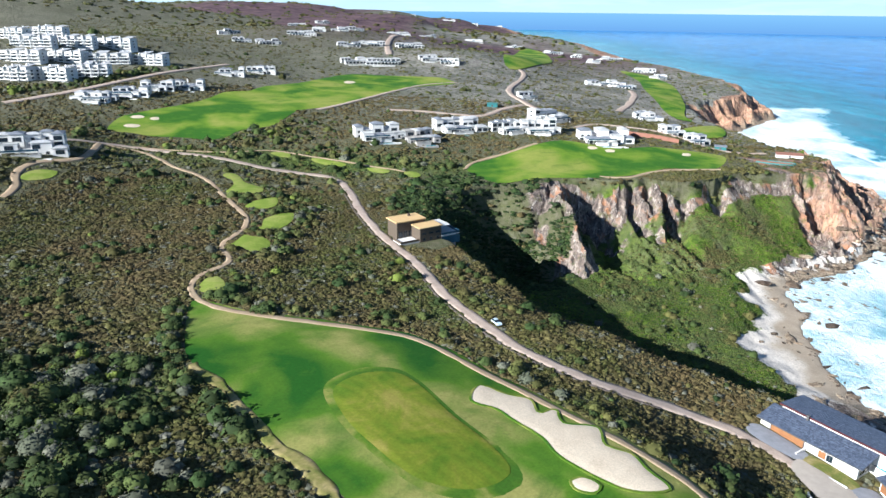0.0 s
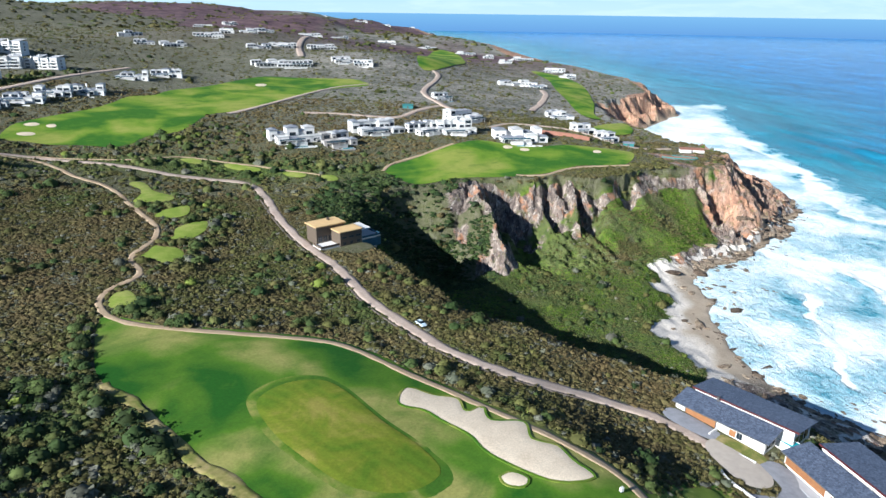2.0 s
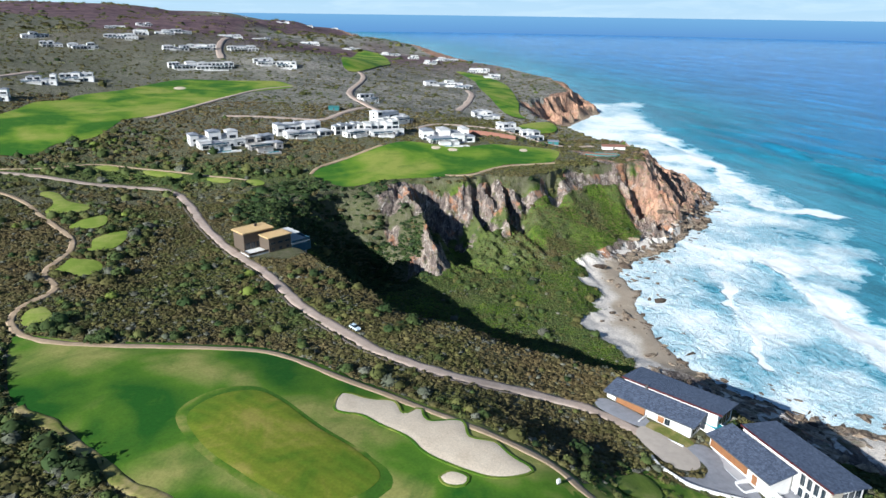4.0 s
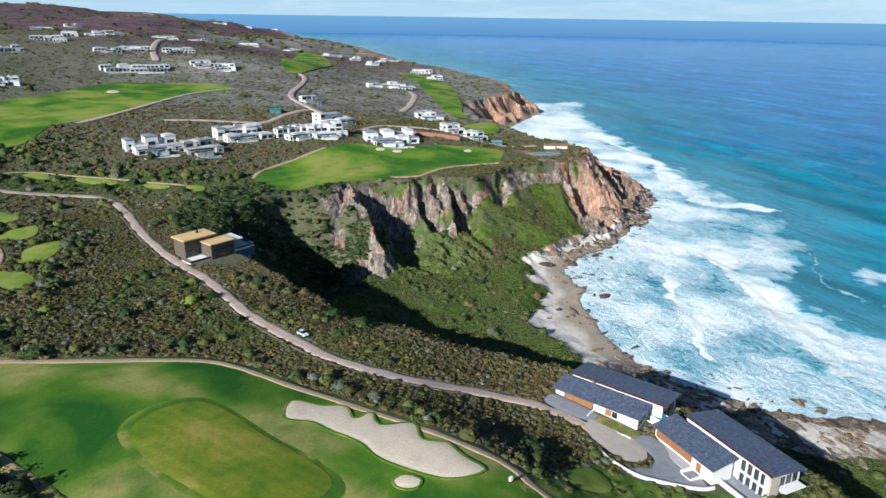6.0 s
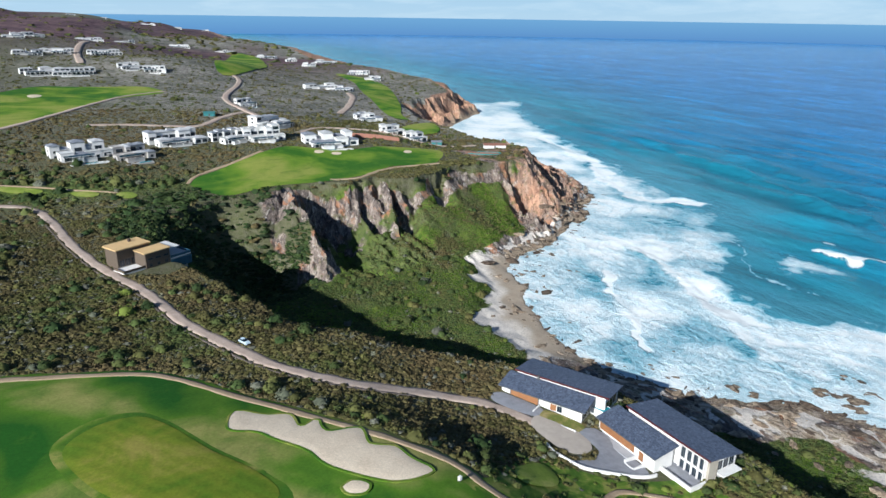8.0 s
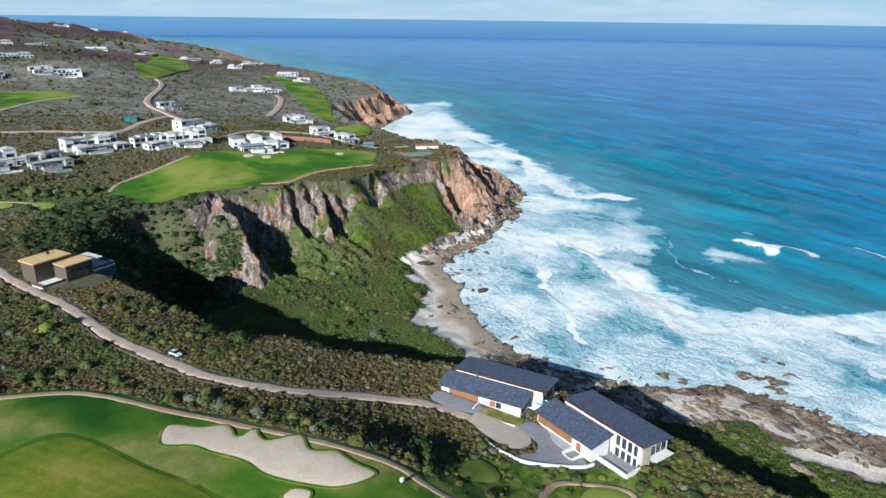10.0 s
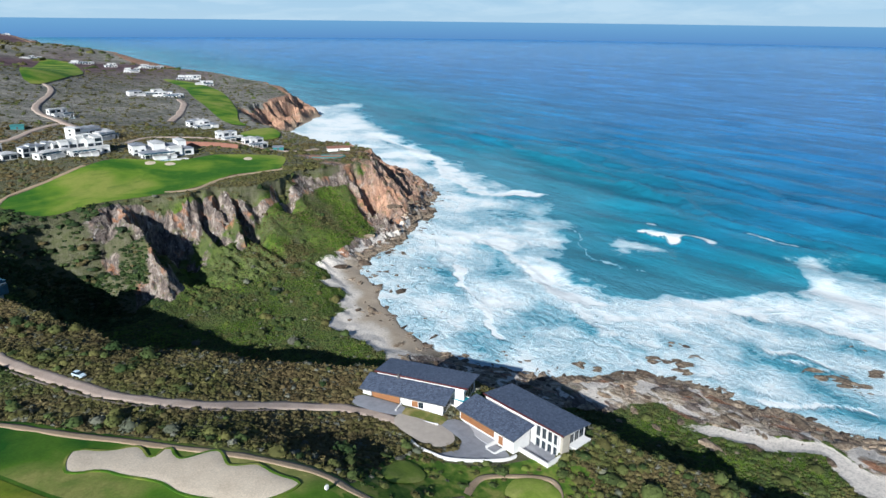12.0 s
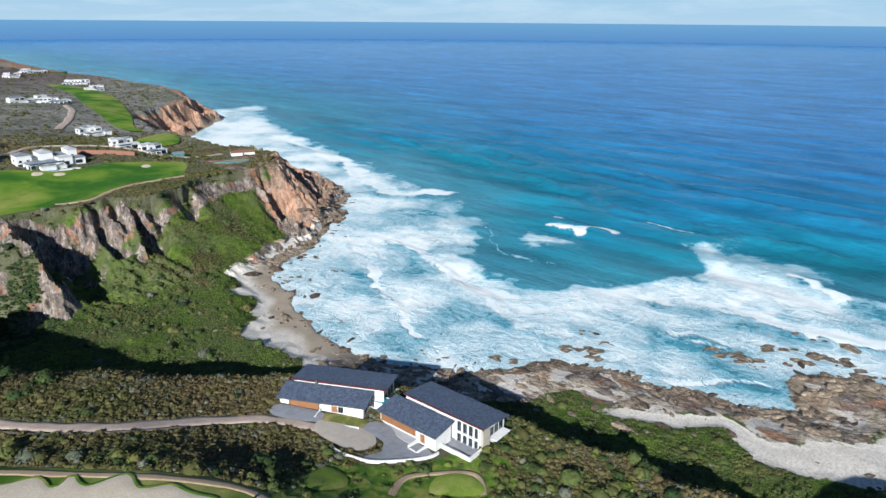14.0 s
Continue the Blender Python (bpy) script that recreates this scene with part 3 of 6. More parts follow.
sea = mesh_object("sea", np.stack([X, Y, Z], 1), ids[quads[use]], SEA, {"foam": foam * (1 - smooth(900, 2200, near)), "depth": smooth(0, 900, D)}, True)
tagged(sea, "blue-green sea with breaking waves and white foam", "sea", kind="structure")

# far sea beyond the sheet: an upright glowing band, haze painted into its top
HORIZON = Mat("horizon_sea_glow", 1.0, 0, 0.0)
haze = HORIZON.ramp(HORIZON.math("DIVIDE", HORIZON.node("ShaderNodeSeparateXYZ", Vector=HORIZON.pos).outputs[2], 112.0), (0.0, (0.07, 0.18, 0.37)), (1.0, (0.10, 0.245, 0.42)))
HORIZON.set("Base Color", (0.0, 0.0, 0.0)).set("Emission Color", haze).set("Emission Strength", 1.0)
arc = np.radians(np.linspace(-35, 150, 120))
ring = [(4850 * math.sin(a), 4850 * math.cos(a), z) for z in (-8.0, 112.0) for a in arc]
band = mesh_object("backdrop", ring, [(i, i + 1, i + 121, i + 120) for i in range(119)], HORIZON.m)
tagged(band, "glowing backdrop of distant blue sea up to the horizon", "sea", kind="structure")

AIR = Mat("horizon_sky", 1.0, 0, 0.0)
glow = AIR.ramp(AIR.math("DIVIDE", AIR.node("ShaderNodeSeparateXYZ", Vector=AIR.pos).outputs[2], 700.0), (0.16, (0.28, 0.41, 0.52)), (0.45, (0.235, 0.385, 0.52)), (1.0, (0.13, 0.27, 0.47)))
veil = AIR.ramp(AIR.noise(900, 6, 0.62, AIR.stretch(1, 1, 0.16), 0.5), (0.46, 0.0), (0.66, 0.35))
glow = AIR.mix(veil, glow, (0.44, 0.55, 0.62))
AIR.set("Base Color", (0.0, 0.0, 0.0)).set("Emission Color", glow).set("Emission Strength", 1.0)
ring = [(5150 * math.sin(a), 5150 * math.cos(a), z) for z in (60.0, 700.0) for a in arc]
band = mesh_object("backdrop", ring, [(i, i + 1, i + 121, i + 120) for i in range(119)], AIR.m)
tagged(band, "pale blue hazy sky above the horizon", "sky", kind="structure")


RINGS, WAYS = [], []  # ground kept clear of plants
BUNKER_RINGS, TEE_RINGS = [], []


# ---------------------------------------------------------------- turf, sand and ways laid on the ground
def sheet(name, ring, material, raise_by, step, label, category, dish=0.0, kind="structure", clear=True):
    """A thin surface over the ground inside a smooth ring; dish: metres by which its middle sinks."""
    from mathutils import geometry
    ring = spline(ring, step, True)
    if clear:
        RINGS.append(ring)
    if category == "tee box" and len(TEE_RINGS) < 5:
        TEE_RINGS.append(ring)
    if category == "sand bunker" and len(BUNKER_RINGS) < 2:
        BUNKER_RINGS.append(ring)
    lo, hi = ring.min(0), ring.max(0)
    px, py = np.meshgrid(np.arange(lo[0], hi[0], step * 1.4), np.arange(lo[1], hi[1], step * 1.4))
    px, py = px.ravel(), py.ravel()
    rd = line_distance(px, py, np.vstack([ring, ring[:1]]))
    ok = inside(px, py, ring) & (rd > step * 0.6)
    pts = [Vector(p) for p in ring] + [Vector((a, b)) for a, b in zip(px[ok], py[ok])]
    n = len(ring)
    out = geometry.delaunay_2d_cdt(pts, [(i, (i + 1) % n) for i in range(n)], [], 1, 1e-4)
    v = np.array([tuple(p) for p in out[0]])
    d = line_distance(v[:, 0], v[:, 1], np.vstack([ring, ring[:1]]))
    z = land_height(v[:, 0], v[:, 1]) + raise_by * (0.6 + 0.4 * smooth(0, 1.2, d)) + 0.05 - dish * smooth(0.3, 4, d)
    if category == "tee box":  # built up level
        low = land_height(v[:, 0], v[:, 1])
        z = np.maximum(z, low + (np.quantile(low, 0.85) + raise_by - low) * 0.2 * smooth(0.1, 1.6, d) + 0.1)
    if dish:
        z += 0.1 * fbm(v[:, 0] / 3, v[:, 1] / 3, 7)
    ob = mesh_object(name, np.column_stack([v, z]), [tuple(f) for f in out[2]], material, None, True)
    return tagged(ob, label, category, kind=kind)


def strip(name, line, width, material, raise_by, label, category, step=2.0, wander=0.25, seed=0):
    line = spline(line, step)
    WAYS.append((line[::2], width / 2))
    way = np.gradient(line, axis=0)
    way /= np.linalg.norm(way, axis=1)[:, None] + 1e-9
    side = np.stack([-way[:, 1], way[:, 0]], 1)
    along = np.arange(len(line)) * step
    rows = []
    for k in (-1, -0.9, -0.35, 0.35, 0.9, 1):
        w = width / 2 * k * (1 + wander * vnoise(along / 4, along * 0 + 5 * np.sign(k), seed))[:, None]
        p = line + side * w
        z = land_height(p[:, 0], p[:, 1]) + (raise_by if abs(k) < 1 else -0.05)
        rows.append(np.column_stack([p, z]))
    v = np.stack(rows, 1).reshape(-1, 3)
    f = [(i * 6 + k, i * 6 + k + 1, i * 6 + k + 7, i * 6 + k + 6) for i in range(len(line) - 1) for k in range(5)]
    ob = mesh_object(name, v, f, material, None, True)
    return tagged(ob, label, category, kind="structure")


# ---- golf course
sheet("fairway", [(-78.1, 194.2), (-67.5, 191.3), (-47.5, 183.2), (-23.8, 180.5), (-7.0, 176.0), (10.2, 158.9), (25.0, 146.3), (36.8, 135.3), (45.8, 125.2), (52.9, 116.5), (56, 104), (30, 92), (-6, 94), (-17.7, 106.0), (-28.5, 116.6), (-44.6, 135.3), (-53.0, 145.9), (-65.4, 155.8), (-72.4, 171.3)],
      TURF, 0.12, 2.5, "patchy green golf fairway with dry tan swathes", "fairway")
sheet("fairway", [(-223, 448), (-232, 484), (-229, 499), (-221, 516), (-205, 547), (-197, 578), (-193, 607), (-177, 623), (-170, 649), (-145, 692), (-126, 754), (-105, 798), (-60, 806), (-10, 814), (4, 800), (11, 776), (6, 749), (-27, 711), (-54, 664), (-66, 624), (-80, 597), (-100, 564), (-116, 547), (-121, 514), (-126, 489), (-143, 473), (-147, 452), (-155, 445), (-176, 450), (-194, 447), (-208, 449)],
      TURF_SUN, 0.3, 6, "long bright green fairway between villas and scrub", "fairway")
sheet("fairway", [(15, 418), (35, 438), (62, 463), (86, 478), (120, 467), (152, 474), (190, 458), (168, 414), (140, 414), (112, 395), (86, 387), (55, 386), (32, 375), (18, 397)],
      TURF_SUN, 0.25, 4, "green golf fairway on top of the cliffs", "fairway")
sheet("putting_green", [(-26.4, 144.5), (-20.5, 152.5), (-11.9, 153.9), (-5.9, 148.7), (2.4, 136.3), (11.1, 126.4), (14.6, 117.6), (6.7, 111.7), (-4.6, 113.4), (-14.6, 122.8), (-22.0, 132.6)],
      TURF_FINE, 0.42, 1.6, "oval smooth olive putting green in the fairway", "putting green")
sheet("tee_box", [(-120.6, 361.4), (-120.8, 367.1), (-116.5, 368), (-112.3, 363.9), (-106.3, 353.1), (-100.6, 348.1), (-95.1, 343.8), (-92.2, 335.5), (-94.3, 329.7), (-99, 326.7), (-105.7, 326), (-109.7, 330.4), (-110, 342.5), (-113.4, 354.3)],
      TURF_TEE, 0.5, 2, "long pale mown tee terrace above dark bushes", "tee box")
sheet("tee_box", [(-92.5, 303.1), (-91.2, 312.8), (-87.3, 318.4), (-82.6, 321.5), (-79.6, 314), (-79, 306), (-81.7, 301), (-87.9, 300.5)],
      TURF_TEE, 0.5, 2, "pale mown tee terrace above dark bushes", "tee box")
sheet("tee_box", [(-77.7, 275), (-78.9, 284.5), (-76.6, 290.3), (-72.7, 295.3), (-68.4, 296.2), (-67, 289.5), (-67.4, 281.8), (-69.6, 275.5), (-73.6, 272.4), (-79.3, 271.9), (-81.1, 274.3)],
      TURF_TEE, 0.5, 2, "pale mown tee terrace above dark bushes", "tee box")
sheet("tee_box", [(-83.9, 252), (-82.6, 259), (-81.9, 264.5), (-78.2, 263.2), (-73.5, 262.7), (-69.8, 258.1), (-68.6, 251.5), (-70.7, 246.8), (-74.5, 245.3), (-78.8, 249.4), (-81.9, 248.7)],
      TURF_TEE, 0.5, 2, "pale mown tee terrace above dark bushes", "tee box")
sheet("tee_box", [(-80.2, 206), (-80.2, 213.1), (-77.7, 215.4), (-74, 211.3), (-71.6, 205.7), (-71.5, 201.5), (-74.3, 199.1), (-77.9, 200.7)],
      TURF_TEE, 0.5, 2, "small round mown tee inside the path bend", "tee box")
sheet("tee_box", [(-108.3, 417.3), (-102.4, 422.1), (-94.7, 418.2), (-95.3, 412.6), (-102.1, 412.9)],
      TURF_TEE, 0.5, 2, "small mown tee terrace in the gully", "tee box")
sheet("tee_box", [(-82.4, 416.8), (-73.7, 416.7), (-60.9, 411.3), (-61.8, 405.8), (-72.2, 407.1), (-80.4, 411.4)],
      TURF_TEE, 0.5, 2, "narrow mown tee terrace in the gully", "tee box")
sheet("tee_box", [(-46.2, 402.7), (-37.7, 402.4), (-32.1, 395.9), (-35, 390.7), (-43.1, 395.2)],
      TURF_TEE, 0.5, 2, "small mown tee terrace in the gully", "tee box")
sheet("tee_box", [(-23.7, 395), (-17, 396.2), (-13.4, 388.3), (-16.5, 382.2), (-21.5, 384.4)],
      TURF_TEE, 0.5, 2, "small mown tee terrace in the gully", "tee box")
sheet("tee_box", [(-205.3, 319.7), (-204, 331), (-195, 334), (-193.2, 324.4), (-199.7, 316.7)],
      TURF_TEE, 0.4, 3, "mown tee terrace below the white villa", "tee box")
sheet("rough_grass", [(52, 112), (60, 113), (66.8, 121), (74.1, 126.4), (84, 127), (88, 120), (97, 113.5), (108, 110.5), (116, 108), (121, 98), (112, 88), (96, 90), (84, 98), (70, 98), (58, 102)],
      TURF_ROUGH, 0.12, 1.5, "bright rough grass round the small tees", "grass", clear=False)
sheet("tee_box", [(70.9, 119.8), (79.3, 122.9), (80.7, 116.1), (76.7, 112.1), (68.7, 112.8)],
      TURF_TEE, 0.8, 1.5, "round mown tee beside the cart path", "tee box")
sheet("tee_box", [(95.3, 102.2), (101.1, 104.8), (106.9, 101.4), (107.6, 95.8), (104.0, 92.8), (94.8, 99.2)],
      TURF_TEE, 0.8, 1.5, "rounded mown tee inside a path loop", "tee box")
sheet("fairway", [(81, 977), (171, 1609), (220, 1556), (182, 1194), (116, 957)],
      TURF_SUN, 1.6, 7, "distant strip of green golf turf", "fairway")
sheet("fairway", [(292, 1164), (322, 1102), (313, 950), (272, 780), (246, 700), (240, 660), (228, 690), (245, 836), (280, 1010)],
      TURF_SUN, 1.6, 7, "distant strip of green golf turf", "fairway")
sheet("fairway", [(215, 604), (250, 633), (248, 599), (236, 574), (216, 565), (207, 580)],
      TURF_SUN, 1.6, 7, "distant strip of green golf turf", "fairway")
sheet("sand_bunker", [(9.8, 151.8), (16.1, 148.9), (22.4, 147.7), (23.7, 141.5), (28.3, 144.3), (29.2, 137.9), (37.2, 137.2), (37.3, 129.2), (42.4, 126.6), (44.5, 120.7), (47.5, 114.9), (37.8, 113.6), (26.7, 123.0), (22.9, 131.1), (17.1, 137.1), (13.4, 141.1), (7.3, 143.4)],
      SANDPIT, 0.45, 1.2, "large scalloped pale sand bunker beside the green", "sand bunker")
sheet("sand_bunker", [(26.9, 115.7), (30.2, 117.0), (32.9, 114.3), (31.4, 112.2), (27.9, 112.8)],
      SANDPIT, 0.55, 1.0, "small round pale sand bunker", "sand bunker")
sheet("sand_bunker", [(106, 464), (105, 468), (101, 468), (99, 464), (100, 461), (103, 461)],
      SANDPIT, 0.55, 1.5, "small pale sand bunker on a fairway", "sand bunker")
sheet("sand_bunker", [(117, 459), (116, 462), (113, 463), (110, 460), (111, 456), (115, 456)],
      SANDPIT, 0.55, 1.5, "small pale sand bunker on a fairway", "sand bunker")
sheet("sand_bunker", [(168, 456), (168, 461), (165, 461), (162, 457), (162, 453), (165, 452)],
      SANDPIT, 0.55, 1.5, "small pale sand bunker on a fairway", "sand bunker")
sheet("sand_bunker", [(-217, 493), (-221, 497), (-225, 495), (-226, 490), (-222, 487), (-218, 489)],
      SANDPIT, 0.55, 1.5, "small pale sand bunker on a fairway", "sand bunker")
sheet("sand_bunker", [(-206, 492), (-209, 496), (-212, 494), (-212, 490), (-209, 487), (-206, 488)],
      SANDPIT, 0.55, 1.5, "small pale sand bunker on a fairway", "sand bunker")
sheet("sand_bunker", [(-210, 469), (-214, 472), (-219, 470), (-220, 465), (-216, 462), (-211, 464)],
      SANDPIT, 0.55, 1.5, "small pale sand bunker on a fairway", "sand bunker")
sheet("sand_bunker", [(-94, 729), (-98, 737), (-104, 734), (-105, 723), (-101, 715), (-96, 718)],
      SANDPIT, 0.55, 1.5, "small pale sand bunker on a fairway", "sand bunker")
sheet("green_collar", [(-29.0, 146.0), (-22.3, 155.1), (-12.6, 156.6), (-5.8, 150.8), (3.6, 136.8), (13.4, 125.6), (17.3, 115.6), (8.4, 109.0), (-4.4, 110.9), (-15.7, 121.5), (-24.0, 132.6)],
      TURF_COLLAR, 0.2, 1.8, "darker grass collar round the putting green", "grass")

# ---- paths and roads
strip("grass_verge", [(-47.8, 184.3), (-24.0, 182.7), (-7.0, 178.3), (10.3, 160.6), (25.2, 147.8), (37.1, 136.6), (46.2, 126.5), (54.5, 116.5), (57.0, 110.0), (62.0, 104.0), (72.0, 103.0), (84.0, 103.5)],
      5.5, TURF, 0.1, "green grass verge beside the cart path", "grass", 2.0)
strip("cart_path", [(-203.1, 405), (-183.9, 402.9), (-166.1, 386.8), (-150.2, 369.6), (-133, 358.6), (-121.5, 345.7), (-109.4, 324.8), (-96.3, 303), (-87.5, 287.6), (-84.6, 276.1), (-85.2, 265.6), (-87, 253.6), (-85.4, 246.3), (-80.5, 238.5), (-78.4, 232.1), (-79.4, 225.5), (-82.4, 219.3), (-83.6, 212.1), (-82.4, 204.5), (-78, 196.4), (-70.4, 190.2), (-62, 186.6), (-47.8, 184.3), (-24.0, 182.7), (-7.0, 178.3), (10.3, 160.6), (25.2, 147.8), (37.1, 136.6), (46.2, 126.5), (54.5, 116.5), (57.0, 110.0), (62.0, 104.0), (72.0, 103.0), (84.0, 103.5)],
      2.6, PATH_DIRT, 0.22, "winding tan dirt cart path along the fairway", "path", 1.5)
strip("cart_path", [(104.9, 92.2), (109.2, 99.6), (102.7, 105.5), (93.5, 109.2), (85.1, 104.6)],
      1.8, PATH_DIRT, 0.42, "tan dirt path looping round a tee", "path", 1.2)
strip("grass_track", [(-64.9, 154.3), (-52.2, 143.3), (-45.2, 133.0), (-36.6, 123.8), (-27.6, 114.9), (-20.9, 107.5), (-10.0, 95.0), (0.0, 86.0)],
      3.2, DRY_GRASS, 0.17, "dry yellow grass along the fairway edge", "grass", 1.5, 0.7)
strip("cart_path", [(-198.1, 293.6), (-200.9, 308.0), (-209.3, 324.5), (-209, 341), (-196, 361), (-206, 403)],
      4, PATH_DIRT, 0.3, "tan dirt path below the white villa", "path", 3)
strip("road", [(-222, 390), (-204.5, 407), (-192, 412), (-166.1, 405.8), (-131.9, 394), (-107.9, 389), (-89, 388.5), (-69, 384), (-57.1, 369), (-48.7, 343.5), (-41.1, 316.1), (-35.5, 300.9), (-28.9, 285.4), (-21.5, 269), (-11.8, 250.3), (-5.2, 232.9), (0.8, 216), (7.2, 203.5), (14.7, 190.2), (22.4, 177.9), (31.0, 169.9), (40, 164.7), (49, 161.9), (59.2, 161.0), (68.9, 158.9), (77.6, 155.4), (83.2, 150.5), (87.6, 144.8), (90.2, 139.5), (91.8, 135.0), (91.3, 130.0)],
      4.4, ROAD_DIRT, 0.22, "pale gravel road running down to the seaside house", "road", 1.8)
strip("dirt_track", [(-192, 413), (-186, 414.8), (-157, 410.3), (-133.1, 410), (-109, 423), (-84.7, 420.5), (-63, 416), (-44.9, 407.6), (-27.2, 399), (-16.8, 391)],
      1.6, PATH_DIRT, 0.25, "thin tan track past the gully tees", "path", 2)
strip("road", [(85, 949), (97, 927), (102, 896), (75, 776), (66, 696), (75, 649), (85, 618)],
      6.5, ROAD_DIRT, 0.8, "pale winding road between distant villas", "road", 10)
strip("road", [(103, 536), (126, 560), (155, 539), (177, 512), (194, 492), (213, 486), (234, 490)],
      4.5, ROAD_DIRT, 0.4, "narrow pale road along the clifftop", "road", 4)
strip("road", [(224, 835), (213, 774), (174, 683)],
      7, ROAD_DIRT, 0.6, "pale road to distant villas", "road", 8)
strip("road", [(73, 634), (52, 606), (33, 573), (16, 570), (-20, 574), (-48, 572)],
      5, ROAD_DIRT, 0.4, "pale dirt road behind the villas", "road", 5)
strip("road", [(-320, 497), (-292, 546), (-272, 603), (-253, 687), (-236, 759)],
      6, ROAD_DIRT, 0.6, "pale road below the apartment blocks", "road", 6)
strip("road", [(-74, 936), (-91, 1121), (-88, 1282)],
      9, ROAD_DIRT, 1.0, "pale road climbing between distant villas", "road", 15)
strip("cart_path", [(92, 391), (101.8, 389), (111, 391), (119, 397.7), (130.2, 406.3), (142.9, 410.8), (161.3, 413), (172, 414)],
      2.8, PATH_DIRT, 0.35, "pale sandy path along the clifftop", "path", 2)
strip("cart_path", [(13, 410), (20, 428), (43, 447), (64, 467)],
      2.5, PATH_DIRT, 0.35, "tan path along the clifftop fairway", "path", 2)
strip("cart_path", [(12, 774), (-22, 730), (-52, 662), (-88, 579), (-103, 553)],
      4.5, ROAD_DIRT, 0.6, "pale path along the fairway", "path", 5)


# ---------------------------------------------------------------- houses
def wall_paint(name, a, b):
    m = Mat(name, 0.75, 0, 0.25)
    streak = m.noise(1.2, 5, 0.65, m.stretch(1, 1, 0.25))
    m.set("Base Color", m.mix(m.ramp(streak, (0.35, 0.0), (0.75, 1.0)), a, b))
    m.bump(m.noise(0.15, 4), 0.15, 0.01)
    return m.m


def glass_material(name, tint):
    m = Mat(name, 0.06, 0, 0.6)
    m.set("Base Color", m.mix(m.noise(2.0, 2), tint, tuple(0.5 * c for c in tint)))
    return m.m


def slate_material(name, a, b, row=0.35):
    m = Mat(name, 0.55, 0, 0.4)
    tiles = m.cells(row * 1.4, m.stretch(1, 1, 1))
    shade = m.ramp(tiles["Color"], (0.2, 0.0), (0.9, 1.0))
    lichen = m.ramp(m.noise(0.9, 5, 0.75), (0.52, 0.0), (0.75, 0.7))
    col = m.mix(shade, a, b)
    m.set("Base Color", m.mix(lichen, col, tuple(min(1, c * 1.9 + 0.01) for c in b)))
    m.bump(tiles["Distance"], 0.4, 0.04)
    return m.m


WHITE = wall_paint("white_plaster", (0.72, 0.71, 0.685), (0.62, 0.61, 0.59))
GREY_WALL = wall_paint("grey_plaster", (0.42, 0.40, 0.38), (0.34, 0.32, 0.30))
BROWN_WALL = wall_paint("brown_plaster", (0.115, 0.088, 0.066), (0.085, 0.066, 0.05))
STONE_WALL = plain("stone_cladding", (0.46, 0.42, 0.35), (0.34, 0.30, 0.25), 0.4, 0.9, bump=0.8, far=0.08)
DARK_STONE = plain("dark_stone", (0.17, 0.14, 0.12), (0.11, 0.09, 0.08), 0.4, 0.9, bump=0.8, far=0.08)
ROOF_GREY = slate_material("grey_roof_tiles", (0.15, 0.165, 0.19), (0.23, 0.245, 0.27))
ROOF_WHITE = wall_paint("pale_flat_roof", (0.62, 0.62, 0.60), (0.50, 0.50, 0.49))
ROOF_PALE = slate_material("pale_roof_tiles", (0.36, 0.36, 0.36), (0.46, 0.46, 0.46))
SLATE = slate_material("blue_slate", (0.045, 0.060, 0.092), (0.098, 0.120, 0.168))
GLASS = glass_material("window_glass", (0.02, 0.035, 0.05))
GLASS_BLUE = glass_material("balcony_glass", (0.03, 0.09, 0.14))
FRAME = plain("window_frame_paint", (0.10, 0.10, 0.10), (0.07, 0.07, 0.07), 0.3, 0.5)
TIMBER = plain("warm_timber", (0.29, 0.135, 0.06), (0.23, 0.10, 0.045), 0.3, 0.6, bump=0.4)
RED_FASCIA = plain("dark_red_fascia", (0.085, 0.018, 0.018), (0.06, 0.014, 0.016), 0.4, 0.6)
TAN_ROOF = plain("tan_gravel_roof", (0.60, 0.41, 0.20), (0.52, 0.35, 0.17), 0.5, 0.9)
PAVING = plain("grey_cobbles", (0.27, 0.275, 0.30), (0.20, 0.205, 0.225), 0.3, 0.85, bump=0.6, far=0.04)
PALE_PAVING = plain("pale_paving", (0.44, 0.38, 0.32), (0.38, 0.33, 0.28), 0.3, 0.9)
PALE_CONCRETE = plain("pale_concrete", (0.40, 0.405, 0.42), (0.33, 0.335, 0.35), 0.4, 0.85, bump=0.3)
POOL = glass_material("pool_water", (0.02, 0.34, 0.42))

FOOTPRINTS = []  # x, y, radius kept clear of plants


def box_into(bm, x0, x1, y0, y1, z0, z1, bevel=0.0):
    vs = [bm.verts.new(p) for p in ((x0, y0, z0), (x1, y0, z0), (x1, y1, z0), (x0, y1, z0), (x0, y0, z1), (x1, y0, z1), (x1, y1, z1), (x0, y1, z1))]
    fs = [bm.faces.new([vs[i] for i in f]) for f in ((3, 2, 1, 0), (4, 5, 6, 7), (0, 1, 5, 4), (1, 2, 6, 5), (2, 3, 7, 6), (3, 0, 4, 7))]
    if bevel:
        bmesh.ops.bevel(bm, geom=list({e for f in fs for e in f.edges}), offset=bevel, segments=1, affect="EDGES")


def boxes(*rows, bevel=0.0):
    bm = bmesh.new()
    for r in rows:
        box_into(bm, *r, bevel=bevel)
    return bm


def part(name, bm, material, parent, label="", at=None):
    me = bpy.data.meshes.new(name)
    bm.to_mesh(me)
    bm.free()
    me.materials.append(material)
    ob = new(name, me)
    ob.parent = parent
    if at is not None:
        ob.matrix_basis = at
    return tagged(ob, label)


